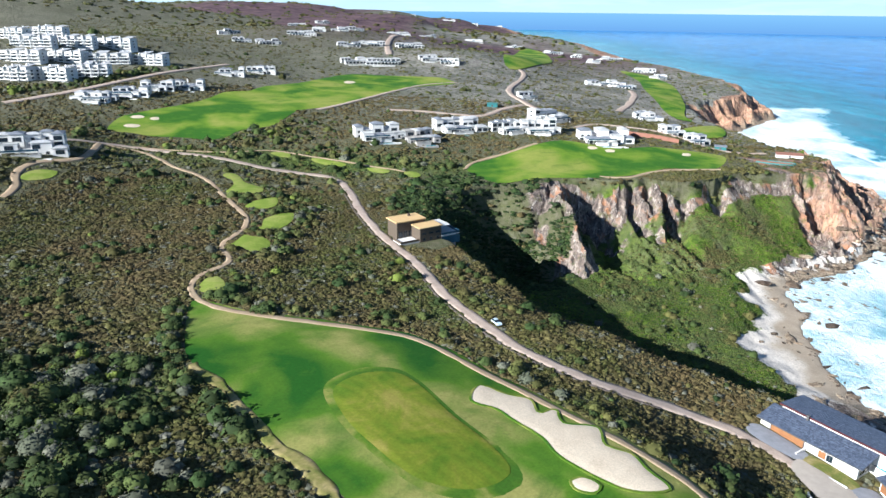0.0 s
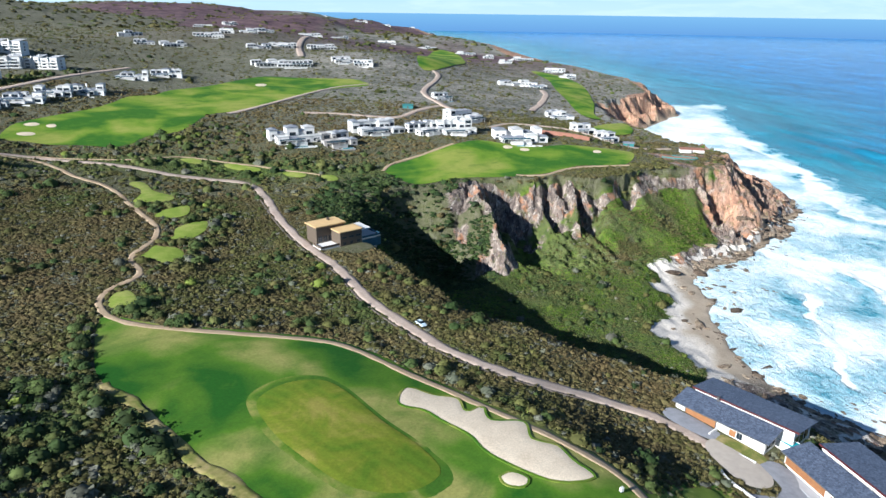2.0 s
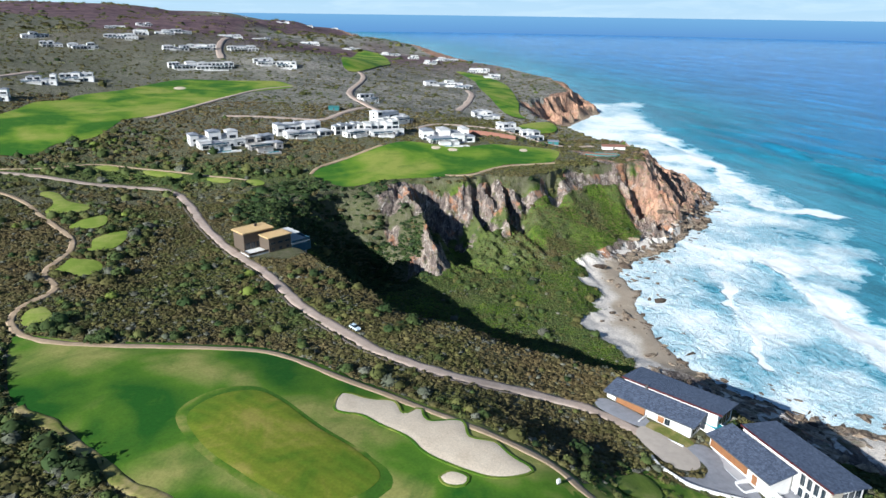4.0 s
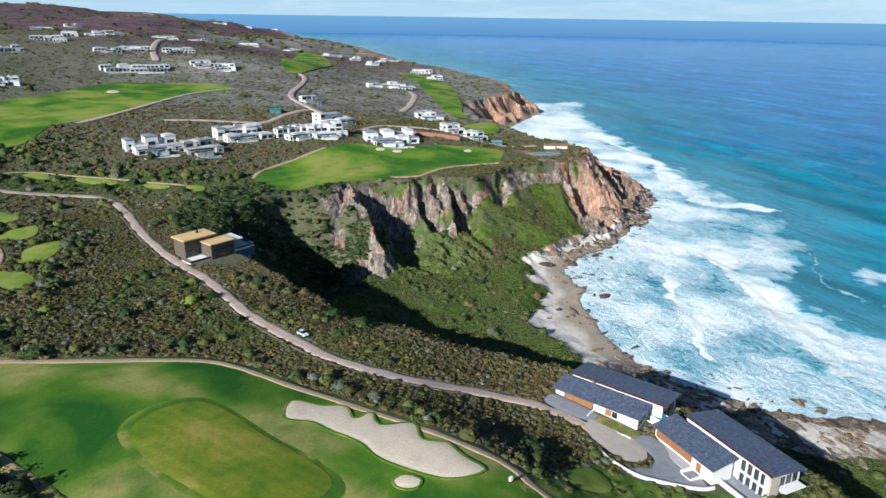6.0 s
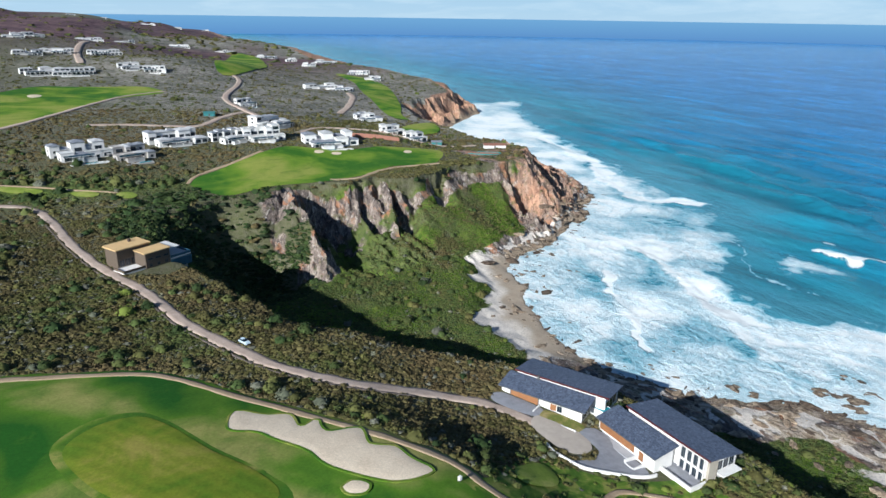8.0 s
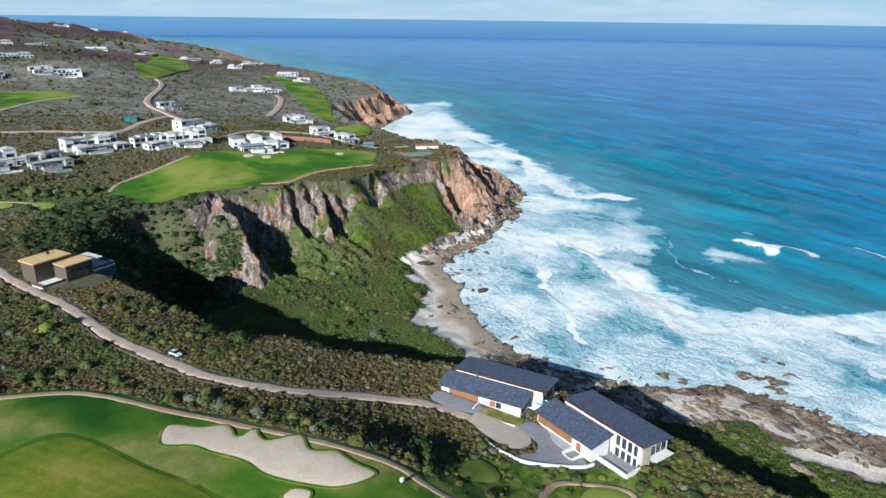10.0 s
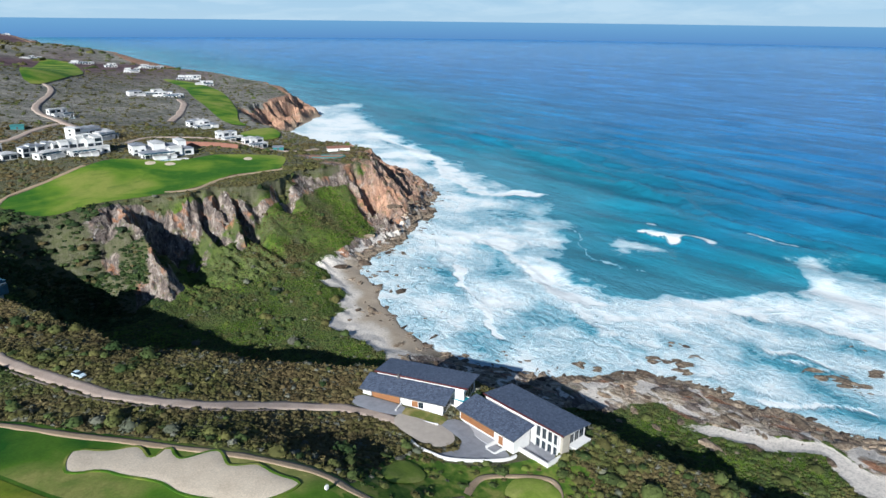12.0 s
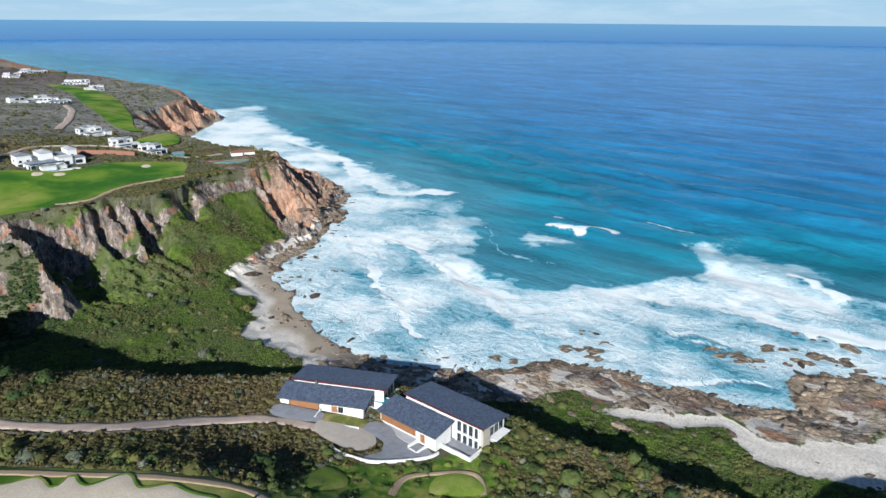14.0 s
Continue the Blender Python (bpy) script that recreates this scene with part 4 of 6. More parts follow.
def share(name, mesh, parent, at, label=""):
    ob = new(name, mesh)
    ob.parent = parent
    ob.matrix_basis = at
    return tagged(ob, label)


def data_of(bm, name, material):
    me = bpy.data.meshes.new(name)
    bm.to_mesh(me)
    bm.free()
    me.materials.append(material)
    return me


def hip_roof(x0, x1, y0, y1, z, high, over=0.5):
    bm = bmesh.new()
    x0, x1, y0, y1 = x0 - over, x1 + over, y0 - over, y1 + over
    inset = min(x1 - x0, y1 - y0) / 2
    if x1 - x0 >= y1 - y0:
        ridge = [(x0 + inset, (y0 + y1) / 2), (x1 - inset, (y0 + y1) / 2)]
    else:
        ridge = [((x0 + x1) / 2, y0 + inset), ((x0 + x1) / 2, y1 - inset)]
    low = [bm.verts.new((x, y, z)) for x, y in ((x0, y0), (x1, y0), (x1, y1), (x0, y1))]
    eave = [bm.verts.new((v.co.x, v.co.y, z + 0.22)) for v in low]
    r = [bm.verts.new((x, y, z + 0.22 + high)) for x, y in (ridge[0], (ridge[1][0] + 0.01, ridge[1][1] + 0.01))]
    bm.faces.new(low[::-1])
    for i in range(4):
        bm.faces.new((low[i], low[(i + 1) % 4], eave[(i + 1) % 4], eave[i]))
    if x1 - x0 >= y1 - y0:
        for f in ((eave[0], eave[1], r[1], r[0]), (eave[1], eave[2], r[1]), (eave[2], eave[3], r[0], r[1]), (eave[3], eave[0], r[0])):
            bm.faces.new(f)
    else:
        for f in ((eave[0], eave[1], r[0]), (eave[1], eave[2], r[1], r[0]), (eave[2], eave[3], r[1]), (eave[3], eave[0], r[0], r[1])):
            bm.faces.new(f)
    return bm


def flat_roof(x0, x1, y0, y1, z):
    """A slab with a parapet round it, in one piece."""
    bm = bmesh.new()
    box_into(bm, x0 - 0.15, x1 + 0.15, y0 - 0.15, y1 + 0.15, z, z + 0.75)
    top = max(bm.faces, key=lambda f: f.calc_center_median().z)
    bmesh.ops.inset_individual(bm, faces=[top], thickness=0.25)
    for v in top.verts:
        v.co.z -= 0.5
    return bm


def wedge(x0, x1, y0, y1, z0, za, zb, thick=0.0):
    """A block whose top slopes from za at y0 to zb at y1; with thick, a sloping slab of that thickness instead."""
    bm = bmesh.new()
    la, lb = (za - thick, zb - thick) if thick else (z0, z0)
    vs = [bm.verts.new(p) for p in ((x0, y0, la), (x1, y0, la), (x1, y1, lb), (x0, y1, lb), (x0, y0, za), (x1, y0, za), (x1, y1, zb), (x0, y1, zb))]
    for f in ((3, 2, 1, 0), (4, 5, 6, 7), (0, 1, 5, 4), (1, 2, 6, 5), (2, 3, 7, 6), (3, 0, 4, 7)):
        bm.faces.new([vs[i] for i in f])
    return bm


def frame_bars(w, h, bars=1, t=0.09):
    """A window frame with upright bars, in one piece: a lattice with the lights left open."""
    xs = [-w / 2, -w / 2 + t]
    for k in range(bars):
        c = -w / 2 + w * (k + 1) / (bars + 1)
        xs += [c - t / 2, c + t / 2]
    xs += [w / 2 - t, w / 2]
    zs = [0, t, h - t, h]
    bm = bmesh.new()
    v = [[bm.verts.new((x, -0.06, z)) for x in xs] for z in zs]
    for j in range(3):
        for i in range(len(xs) - 1):
            if j != 1 or i % 2 == 0:
                bm.faces.new((v[j][i], v[j][i + 1], v[j + 1][i + 1], v[j + 1][i]))
    made = bmesh.ops.extrude_face_region(bm, geom=bm.faces[:])
    for e in made["geom"]:
        if isinstance(e, bmesh.types.BMVert):
            e.co.y = 0.05
    bmesh.ops.recalc_face_normals(bm, faces=bm.faces[:])
    return bm


WINDOWS = {}


def window(parent, x, y, z, w, h, facing=0.0, bars=1):
    """A framed window whose face looks along -y when facing is 0."""
    key = (round(w, 1), round(h, 1), bars)
    if key not in WINDOWS:
        w, h = key[:2]
        WINDOWS[key] = (data_of(frame_bars(w, h, bars), "window", FRAME), data_of(boxes((-w / 2 + 0.09, w / 2 - 0.09, -0.035, 0.03, 0.09, h - 0.09)), "pane", GLASS))
    fr, pane = WINDOWS[key]
    ob = share("window", fr, parent, pose(x, y, z, 0, 0, facing))
    share("pane", pane, ob, Matrix(), "dark reflecting glass")
    return ob


def villa(x, y, wide, deep, storeys, face, rng, label, pitched=True, wall=None, far=False, group="villas on the hillside"):
    """A seaside villa stepping down the slope: tall rear blocks, lower blocks before them, terraces and a pool deck."""
    wall = wall or WHITE
    z = min(ground_z(x + dx, y + dy) for dx, dy in ((0, 0), (-wide / 3, -deep / 3), (wide / 3, -deep / 3))) + 0.2
    house = tagged(new("villa"), label, "villa", group)
    house.matrix_basis = pose(x, y, z, 0, 0, face)
    FOOTPRINTS.append((x, y, max(wide, deep) * 0.55))
    st = 3.1
    flip = rng.choice((-1, 1))
    blocks = []  # x0, x1, y0, y1, top, storey that the windows start on

    def row(n, y0, y1, span, floors, start):
        cuts = (np.arange(1, n) + rng.uniform(-0.22, 0.22, n - 1)) / n
        edges = span[0] + (span[1] - span[0]) * np.array([0, *cuts, 1])
        for k in range(n):
            up = st * float(rng.choice(floors)) + 0.13 * k
            front = y0 + rng.uniform(0.0, 0.45) * (y1 - y0)
            blocks.append((edges[k] + 0.03, edges[k + 1], front, y1 - rng.uniform(0, 0.12) * (y1 - y0), up, start))

    n = 3 if far or wide < 18 else 5
    tall = (storeys, storeys, storeys - 0.9, storeys + (0 if far else 0.3)) if storeys > 1 else (1, 1.15)
    row(n, -0.12 * deep, 0.5 * deep, (-0.5 * wide, 0.44 * wide), tall, 0)
    row(n - 1, -0.62 * deep, -0.13 * deep, (-0.42 * wide, 0.5 * wide), (1.0, 1.1, 1.0, max(1.0, storeys - 1.0)), 0)
    if not far and wide > 20:
        row(2, -0.9 * deep, -0.64 * deep, (-0.26 * wide, 0.14 * wide), (0.3, 0.5), 0)
    for i, (x0, x1, y0, y1, top, start) in enumerate(blocks):
        if flip < 0:
            x0, x1 = -x1, -x0
        part("wing", boxes((x0, x1, y0, y1, -4.0, top)), wall, house)
        if pitched and rng.random() < (0.9 if i < n else 0.55) and top > 2.5:
            part("roof", hip_roof(x0, x1, y0, y1, top, 0.5 + 0.10 * min(x1 - x0, y1 - y0), 0.4), ROOF_GREY if rng.random() < (0.2 if far else 0.55) else ROOF_PALE, house, "pale tiled hipped roof")
        else:
            part("roof", flat_roof(x0, x1, y0, y1, top), ROOF_WHITE if wall is WHITE else GREY_WALL, house, "pale flat roof with a parapet")
        w_all = x1 - x0
        panes = max(1, int(w_all / 4.2))
        for level in range(int(top / st + 0.1)):
            glazed = rng.random() < 0.7
            for k in range(panes):
                if rng.random() < 0.08:
                    continue
                w = min(4.2, round(w_all / panes * 0.76, 1)) if glazed else min(1.8, round(w_all / panes * 0.5, 1))
                window(house, x0 + w_all * (k + 0.5) / panes, y0 - 0.02, level * st + 0.35, w, 2.3 if glazed else 1.5, 0, 2 if glazed else 1)
            if not far and (k == 0 or i in (0, n - 1, n)):
                window(house, x0 - 0.02, (y0 + y1) / 2, level * st + 0.7, 2.4, 1.5, -90, 1)
                window(house, x1 + 0.02, (y0 + y1) / 2, level * st + 0.7, 2.4, 1.5, 90, 1)
    x0, x1 = -wide * 0.40, wide * 0.12
    if flip < 0:
        x0, x1 = -x1, -x0
    if storeys > 1:
        edge = -deep * 0.62
        deck = part("balcony", boxes((x0, x1, edge - 2.4, edge - 0.02, st - 0.12, st + 0.1)), wall, house)
        part("balustrade", boxes((x0, x1, edge - 2.38, edge - 2.33, st + 0.1, st + 1.05)), GLASS_BLUE, deck, "blue-tinted glass balustrade")
        for px in (x0 + 0.3, (x0 + x1) / 2, x1 - 0.3):
            part("pillar", boxes((px - 0.18, px + 0.18, edge - 2.2, edge - 1.84, -4, st - 0.12)), wall, house)
    if rng.random() < 0.6:
        cx = rng.uniform(-0.3, 0.3) * wide
        part("chimney", boxes((cx - 0.5, cx + 0.5, deep * 0.3, deep * 0.3 + 0.8, 1.0, storeys * st + 1.9)), wall, house)
    part("terrace", boxes((-wide * 0.34, wide * 0.30, -deep - 1.5, -deep * 0.905, -4.0, -0.6)), wall, house, "white terrace wall")
    if not far and storeys > 1:
        px = rng.uniform(-0.25, 0.1) * wide
        part("pool", boxes((px, px + 7.0, -deep - 1.2, -deep * 0.92, -0.595, -0.5)), POOL, house, "turquoise swimming pool")
    return house


def apartment_block(x, y, wide, face, rng):
    z = ground_z(x, y) + 0.2
    wide = max(24, min(wide * 0.95, 40))
    deep, st = 14, 2.9
    block = tagged(new("apartment_block"), "white terraced apartment block with balconies and pale stepped roofs", "apartment block", "apartment blocks on the slope")
    block.matrix_basis = pose(x, y, z, 0, 0, face)
    FOOTPRINTS.append((x, y, wide * 0.55))
    n = 4
    w = wide / n
    for k in range(n):
        x0, x1 = -wide / 2 + k * w, -wide / 2 + (k + 1) * w - 0.03
        off = 1.5 * (k % 2) + rng.uniform(0, 0.8)
        top = st * 3 + rng.uniform(0, 0.9) + 0.8 * (k % 2)
        y0 = -deep / 2 + off
        part("bay", boxes((x0, x1, y0, deep / 2, -5, top)), WHITE, block)
        part("roof", wedge(x0 - 0.1, x1, y0 - 0.3, deep / 2 + 0.3, 0, top + 0.35, top + 1.9, 0.3) if k % 2 else flat_roof(x0 + 0.16, x1 - 0.16, y0 + 0.1, deep / 2, top), ROOF_PALE if k % 2 else ROOF_WHITE, block, "pale roof")
        part("fin_wall", boxes((x0 - 0.3, x0 + 0.3, y0 - 1.3, y0 - 0.02, -5, top + 1.0)), WHITE, block, "white fin wall")
        if rng.random() < 0.6:
            part("chimney", boxes((x0 + w * 0.3, x0 + w * 0.3 + 1.2, 1.0, 2.2, top - 0.5, top + 2.4)), WHITE, block)
        for level in range(3):
            window(block, (x0 + x1) / 2 + 0.3, y0 - 0.02, level * st + 0.3, round(w * 0.5, 1), 1.7, 0, 2)
            part("balcony", boxes((x0 + 0.5, x1 - 0.1, y0 - 1.6, y0 - 1.45, level * st - 0.1, level * st + 0.85), (x0 + 0.5, x1 - 0.1, y0 - 1.44, y0 - 0.07, level * st - 0.1, level * st + 0.1)), WHITE, block)
            if k in (0, n - 1):
                window(block, (x0 - 0.02) if k == 0 else (x1 + 0.02), 1.0, level * st + 0.6, 2.0, 1.4, -90 if k == 0 else 90, 1)
    return block


house_rng = np.random.default_rng(12)
# x, y, width, depth, storeys
APARTMENTS = [
    (-453, 746, 30, 16, 3), (-432, 777, 38, 16, 3), (-418, 718, 47, 16, 3), (-386, 744, 35, 16, 3), (-356, 765, 46, 16, 3), (-400, 664, 44, 16, 3),
    (-368, 685, 38, 16, 3), (-332, 693, 42, 16, 3), (-296, 705, 35, 16, 3), (-353, 574, 28, 15, 3), (-325, 580, 36, 16, 3), (-305, 605, 28, 16, 3),
]
ROW = [
    (-270, 530, 36, 16, 3), (-253, 558, 32, 16, 3), (-243, 587, 31, 16, 3), (-224, 606, 30, 16, 3), (-213, 690, 33, 16, 3), (-193, 733, 34, 16, 3),
    (-220, 360, 38, 16, 3),
]
FRONT = [
    (-45, 469, 35, 16, 3), (-18, 470, 27, 15, 3), (11, 509, 39, 16, 3), (48, 506, 26, 15, 3), (71, 506, 29, 16, 3), (86, 571, 33, 16, 3),
    (116, 489, 42, 16, 3), (176, 526, 18, 10, 3), (189, 506, 17, 9, 3), (194, 653, 25, 14, 3), (80, 677, 18, 10, 2),
]
FAR_A = [
    (-332, 1599, 41, 16, 3), (-293, 1700, 33, 16, 3), (-220, 1086, 46, 16, 3), (-203, 1143, 22, 12, 3), (-175, 1179, 30, 16, 3), (-159, 1245, 29, 16, 3),
    (-325, 1067, 36, 16, 2), (-285, 991, 26, 14, 2), (-249, 995, 34, 16, 2), (-142, 1039, 37, 16, 3), (-114, 1083, 47, 16, 3), (-55, 1091, 47, 16, 3), (-88, 1344, 43, 16, 3), (-42, 1624, 43, 16, 3), (-113, 878, 34, 16, 3),
    (-78, 879, 50, 16, 3), (-21, 908, 26, 14, 3), (6, 899, 26, 14, 3),
]
FAR_B = [
    (67, 1660, 48, 16, 3), (162, 1654, 59, 16, 3), (240, 1569, 48, 16, 3), (274, 1470, 23, 13, 3), (272, 1286, 25, 14, 3), (338, 1429, 50, 16, 3),
    (333, 1168, 37, 16, 3), (200, 890, 55, 16, 3), (223, 874, 34, 16, 3), (325, 1063, 27, 15, 2),
]
SKYLINE = [
    (-357, 4336, 46, 16, 3), (-216, 4590, 70, 16, 3), (14, 2750, 56, 16, 3), (108, 2825, 43, 16, 3), (252, 3350, 31, 16, 3), (323, 3217, 49, 16, 3),
    (373, 3126, 48, 16, 3),
]

for x, y, w, _, _ in APARTMENTS:
    apartment_block(x, y, w, float(house_rng.uniform(-18, 12)), house_rng)
for i, (x, y, w, d, s) in enumerate(ROW):
    big = i == len(ROW) - 1
    villa(x, y, min(w, 34) * (1.0 if big else 0.92), d, 3 if big else 2, 5 if not big else 20, house_rng, "large white villa with grey hipped roof and glass terrace" if big else "white two-storey villa with pale roofs above the fairway", True)
for i, (x, y, w, d, s) in enumerate(FRONT):
    brown = i in (1, )
    villa(x, y, min(w, 40) * 0.95, d * 1.25, 2.5 if w >= 29 else 2, -math.degrees(math.atan2(x, y)) + float(house_rng.uniform(14, 42)), house_rng,
          "brown and white villa with dark glazing" if brown else "white stepped villa with grey roofs near the clifftop", i != 4, GREY_WALL if brown else WHITE)
for x, y, w, d, s in FAR_A + FAR_B:
    villa(x, y, min(w, 44), d, min(s, 2) if w < 40 else 2, -math.degrees(math.atan2(x, y)) + float(house_rng.uniform(-10, 30)), house_rng, "distant white villa with pale roofs on the slope", True, None, True, "distant villas")
for x, y, w, d, s in SKYLINE:
    villa(x, y, min(w, 50), d, 2, float(house_rng.uniform(-10, 30)), house_rng, "very distant white house along the skyline", True, None, True, "distant villas")


# ---------------------------------------------------------------- the slate-roofed house by the sea
def slate_courses(parent, x0, x1, y0, y1, za, zb):
    """Overlapping rows of slates on a sloping roof, each row a thin board with a stepped edge."""
    n = 9
    dz = (zb - za) / n
    dy = (y1 - y0) / n
    for i in range(n):
        a, b = y0 + dy * i, y0 + dy * (i + 1) + 0.12
        bm = wedge(x0, x1, a, b, 0, za + dz * i + 0.075, za + dz * (i + 1.1) + 0.02, 0.05)
        part("slate_course", bm, SLATE, parent)


def pavilion(name, x, y, z, turn, label, front, back, front_z, back_z):
    ob = tagged(new(name), label, "house", "twin seaside pavilions")
    ob.matrix_basis = pose(x, y, z, 0, 0, turn)
    fx0, fx1, fy0, fy1 = front
    bx0, bx1, by0, by1 = back
    (ze, zr), (zf, zb) = front_z, back_z
    part("front_wing", wedge(fx0 + 0.8, fx1 - 1.2, fy0 + 1.0, fy1 - 0.02, -4, ze - 0.05, zr - 0.32), WHITE, ob, "white plastered front wing")
    part("rear_wing", wedge(bx0 + 0.8, bx1 - 1.2, by0 + 0.3, by1 - 1.0, -6, zf - 0.35, zb - 0.15), WHITE, ob, "white plastered rear wing")
    roof = part("front_roof", wedge(fx0, fx1, fy0, fy1, 0, ze + 0.05, zr, 0.22), SLATE, ob, "dark blue slate lean-to roof")
    slate_courses(roof, fx0 + 0.02, fx1 - 0.02, fy0 + 0.02, fy1 - 0.15, ze, zr - 0.05)
    roof = part("rear_roof", wedge(bx0, bx1, by0, by1, 0, zf, zb, 0.22), SLATE, ob, "dark blue slate lean-to roof")
    slate_courses(roof, bx0 + 0.02, bx1 - 0.02, by0 + 0.02, by1 - 0.15, zf - 0.05, zb - 0.05)
    part("fascia", boxes((bx0, bx1, by0 - 0.06, by0 - 0.005, zf - 0.5, zf + 0.06)), RED_FASCIA, ob, "dark red fascia between the roofs")
    part("gutter", boxes((fx0, fx1, fy0 - 0.1, fy0 - 0.01, ze - 0.25, ze + 0.02)), FRAME, ob)
    FOOTPRINTS.append((x + 14 * math.cos(radians(turn)) - 9 * math.sin(radians(turn)), y + 14 * math.sin(radians(turn)) + 9 * math.cos(radians(turn)), 15.5))
    return ob


pav = pavilion("seaside_house", 86.6, 159.8, 26.0, -56.4, "white seaside house with dark slate lean-to roofs and timber garage",
               (0, 28, 0, 7.8), (1.5, 32, 7.9, 20), (3.5, 5.0), (5.8, 4.3))
door = part("garage_door", boxes((4.02, 13.0, 0.93, 0.985, 0.02, 3.0)), TIMBER, pav, "warm timber slatted garage door")
for k in range(7):
    part("slat", boxes((4.02, 13.0, 0.89, 0.928, 0.05 + 0.42 * k, 0.43 + 0.42 * k)), TIMBER, door)
for px in (3.7, 13.03):
    part("door_post", boxes((px, px + 0.28, 0.86, 0.99, 0, 3.1)), FRAME, door)
part("fin_wall", boxes((13.6, 14.0, -3.6, 0.98, -2, 1.3)), WHITE, pav)
part("fin_wall", boxes((0.6, 0.9, -4.4, 0.98, -2, 0.9)), WHITE, pav)
part("shutter", boxes((17.0, 18.9, 0.9, 0.985, 0.5, 2.4)), TIMBER, pav, "small timber shutter")
window(pav, 19.9, 0.96, 0.5, 1.6, 1.9)
window(pav, 26.82, 3.2, 0.3, 2.6, 2.6, 90)
window(pav, 26.82, 5.8, 0.3, 1.8, 2.6, 90)
for k in range(3):
    window(pav, 30.82, 10.2 + 3.0 * k, 0.3, 2.4, 3.0, 90)
part("chimney", boxes((9.5, 10.1, 7.2, 7.8, 4.6, 6.3), (9.4, 10.2, 7.1, 7.9, 6.3, 6.42)), FRAME, pav, "black flue on the roof")
part("garden_wall", boxes((14.02, 27.5, -4.9, -4.6, -2, 0.45)), WHITE, pav)

pav = pavilion("seaside_house", 105.0, 135.5, 24.4, -83.2, "white seaside house with slate roofs, timber panels and glazed end",
               (0, 22.5, 0, 8.4), (2.5, 32, 9.0, 21.5), (4.1, 5.6), (6.6, 5.1))
panel = part("timber_panel", boxes((1.2, 14.5, 0.93, 0.985, 0.88, 3.42)), TIMBER, pav, "warm timber slatted wall panel")
for k in range(6):
    part("slat", boxes((1.2, 14.5, 0.89, 0.928, 0.9 + 0.42 * k, 1.28 + 0.42 * k)), TIMBER, panel)
part("apron", boxes((1.0, 14.8, -1.9, 0.92, -2, 0.42)), PALE_CONCRETE, pav, "pale concrete apron")
part("front_door", boxes((16.2, 17.8, 0.9, 0.985, 0.02, 2.6)), TIMBER, pav, "pale timber front door")
for k, xx in enumerate((22.6, 24.6, 26.6, 28.6, 30.4)):
    part("column", boxes((xx - 0.13, xx + 0.13, 8.7, 8.96, -3, 5.9)), WHITE, pav, "slim white column")
    if k < 4:
        window(pav, xx + 1.0, 9.24, -1.3, 1.6, 3.5, 0, 1)
        window(pav, xx + 1.0, 9.24, 2.5, 1.6, 3.0, 0, 1)
part("beam", boxes((22.4, 30.6, 8.68, 8.98, 2.1, 2.4)), WHITE, pav)
part("terrace_wall", boxes((19.5, 31.7, 3.4, 3.9, -5, 0.35), (31.2, 31.7, 3.88, 10, -5, 0.35)), WHITE, pav, "white curved terrace wall")
part("terrace", boxes((19.5, 31.2, 3.92, 9.2, -5, -0.7)), PAVING, pav, "grey paved terrace")
part("stone_wall", boxes((30.9, 31.6, 9.4, 12.6, -6, 5.4)), STONE_WALL, pav, "rough pale stone end wall")
part("balcony", boxes((30.9, 33.4, 13.0, 20.0, 1.2, 1.5)), WHITE, pav)
for k in range(3):
    window(pav, 30.82, 14.4 + 2.2 * k, 1.6, 1.8, 2.6, 90)
part("end_wall", boxes((21.35, 21.7, 1.0, 7.6, -4, 3.9)), WHITE, pav)
part("step_wall", boxes((15.4, 15.8, -3.4, 0.98, -2, 0.9), (18.8, 19.2, -3.4, 0.98, -2, 0.5), (15.82, 18.78, -3.7, -3.3, -2, 0.3)), WHITE, pav, "white stepped entrance walls")
part("step_wall", boxes((-3.0, 0.7, 0.2, 0.6, -2, 0.8), (-3.4, -3.0, -2.6, 0.6, -2, 0.8)), WHITE, pav, "white courtyard wall")

pool = tagged(new("swimming_pool"), "small turquoise pool between the two pavilions", "pool")
pool.matrix_basis = pose(108.0, 142.0, 27.4, 0, 0, -70)
part("basin", boxes((-0.2, 5.2, -0.2, 0, -4, 0.1), (-0.2, 5.2, 3.4, 3.6, -4, 0.1), (-0.2, 0, 0, 3.4, -4, 0.1), (5.0, 5.2, 0, 3.4, -4, 0.1)), WHITE, pool)
part("water", boxes((0.0, 5.0, 0.0, 3.4, -3.9, 0.0)), POOL, pool, "clear turquoise water")

sheet("driveway", [(87.5, 141), (92, 144.5), (97, 137.5), (99.5, 131), (98, 126.5), (93.8, 125), (90, 127), (88, 133)], PALE_PAVING, 0.35, 1.2, "pale paved turning circle at the end of the road", "driveway")
sheet("forecourt", [(98.6, 134), (104.6, 134.5), (106.6, 126), (107.4, 115), (104.5, 113.4), (97, 116.5), (90.6, 120), (88.6, 123), (94, 122.6), (99.5, 125.4)], PAVING, 0.3, 1.0, "dark grey cobbled forecourt", "forecourt")
sheet("forecourt", [(82.5, 155), (87, 158.5), (94.6, 147), (90.6, 144.2)], PAVING, 0.3, 1.0, "grey cobbled garage apron", "forecourt")
sheet("lawn", [(91.4, 143.6), (95.5, 146), (102, 136.5), (97.8, 134.4)], DRY_GRASS, 0.3, 1.0, "small dry lawn in front of the house", "lawn")
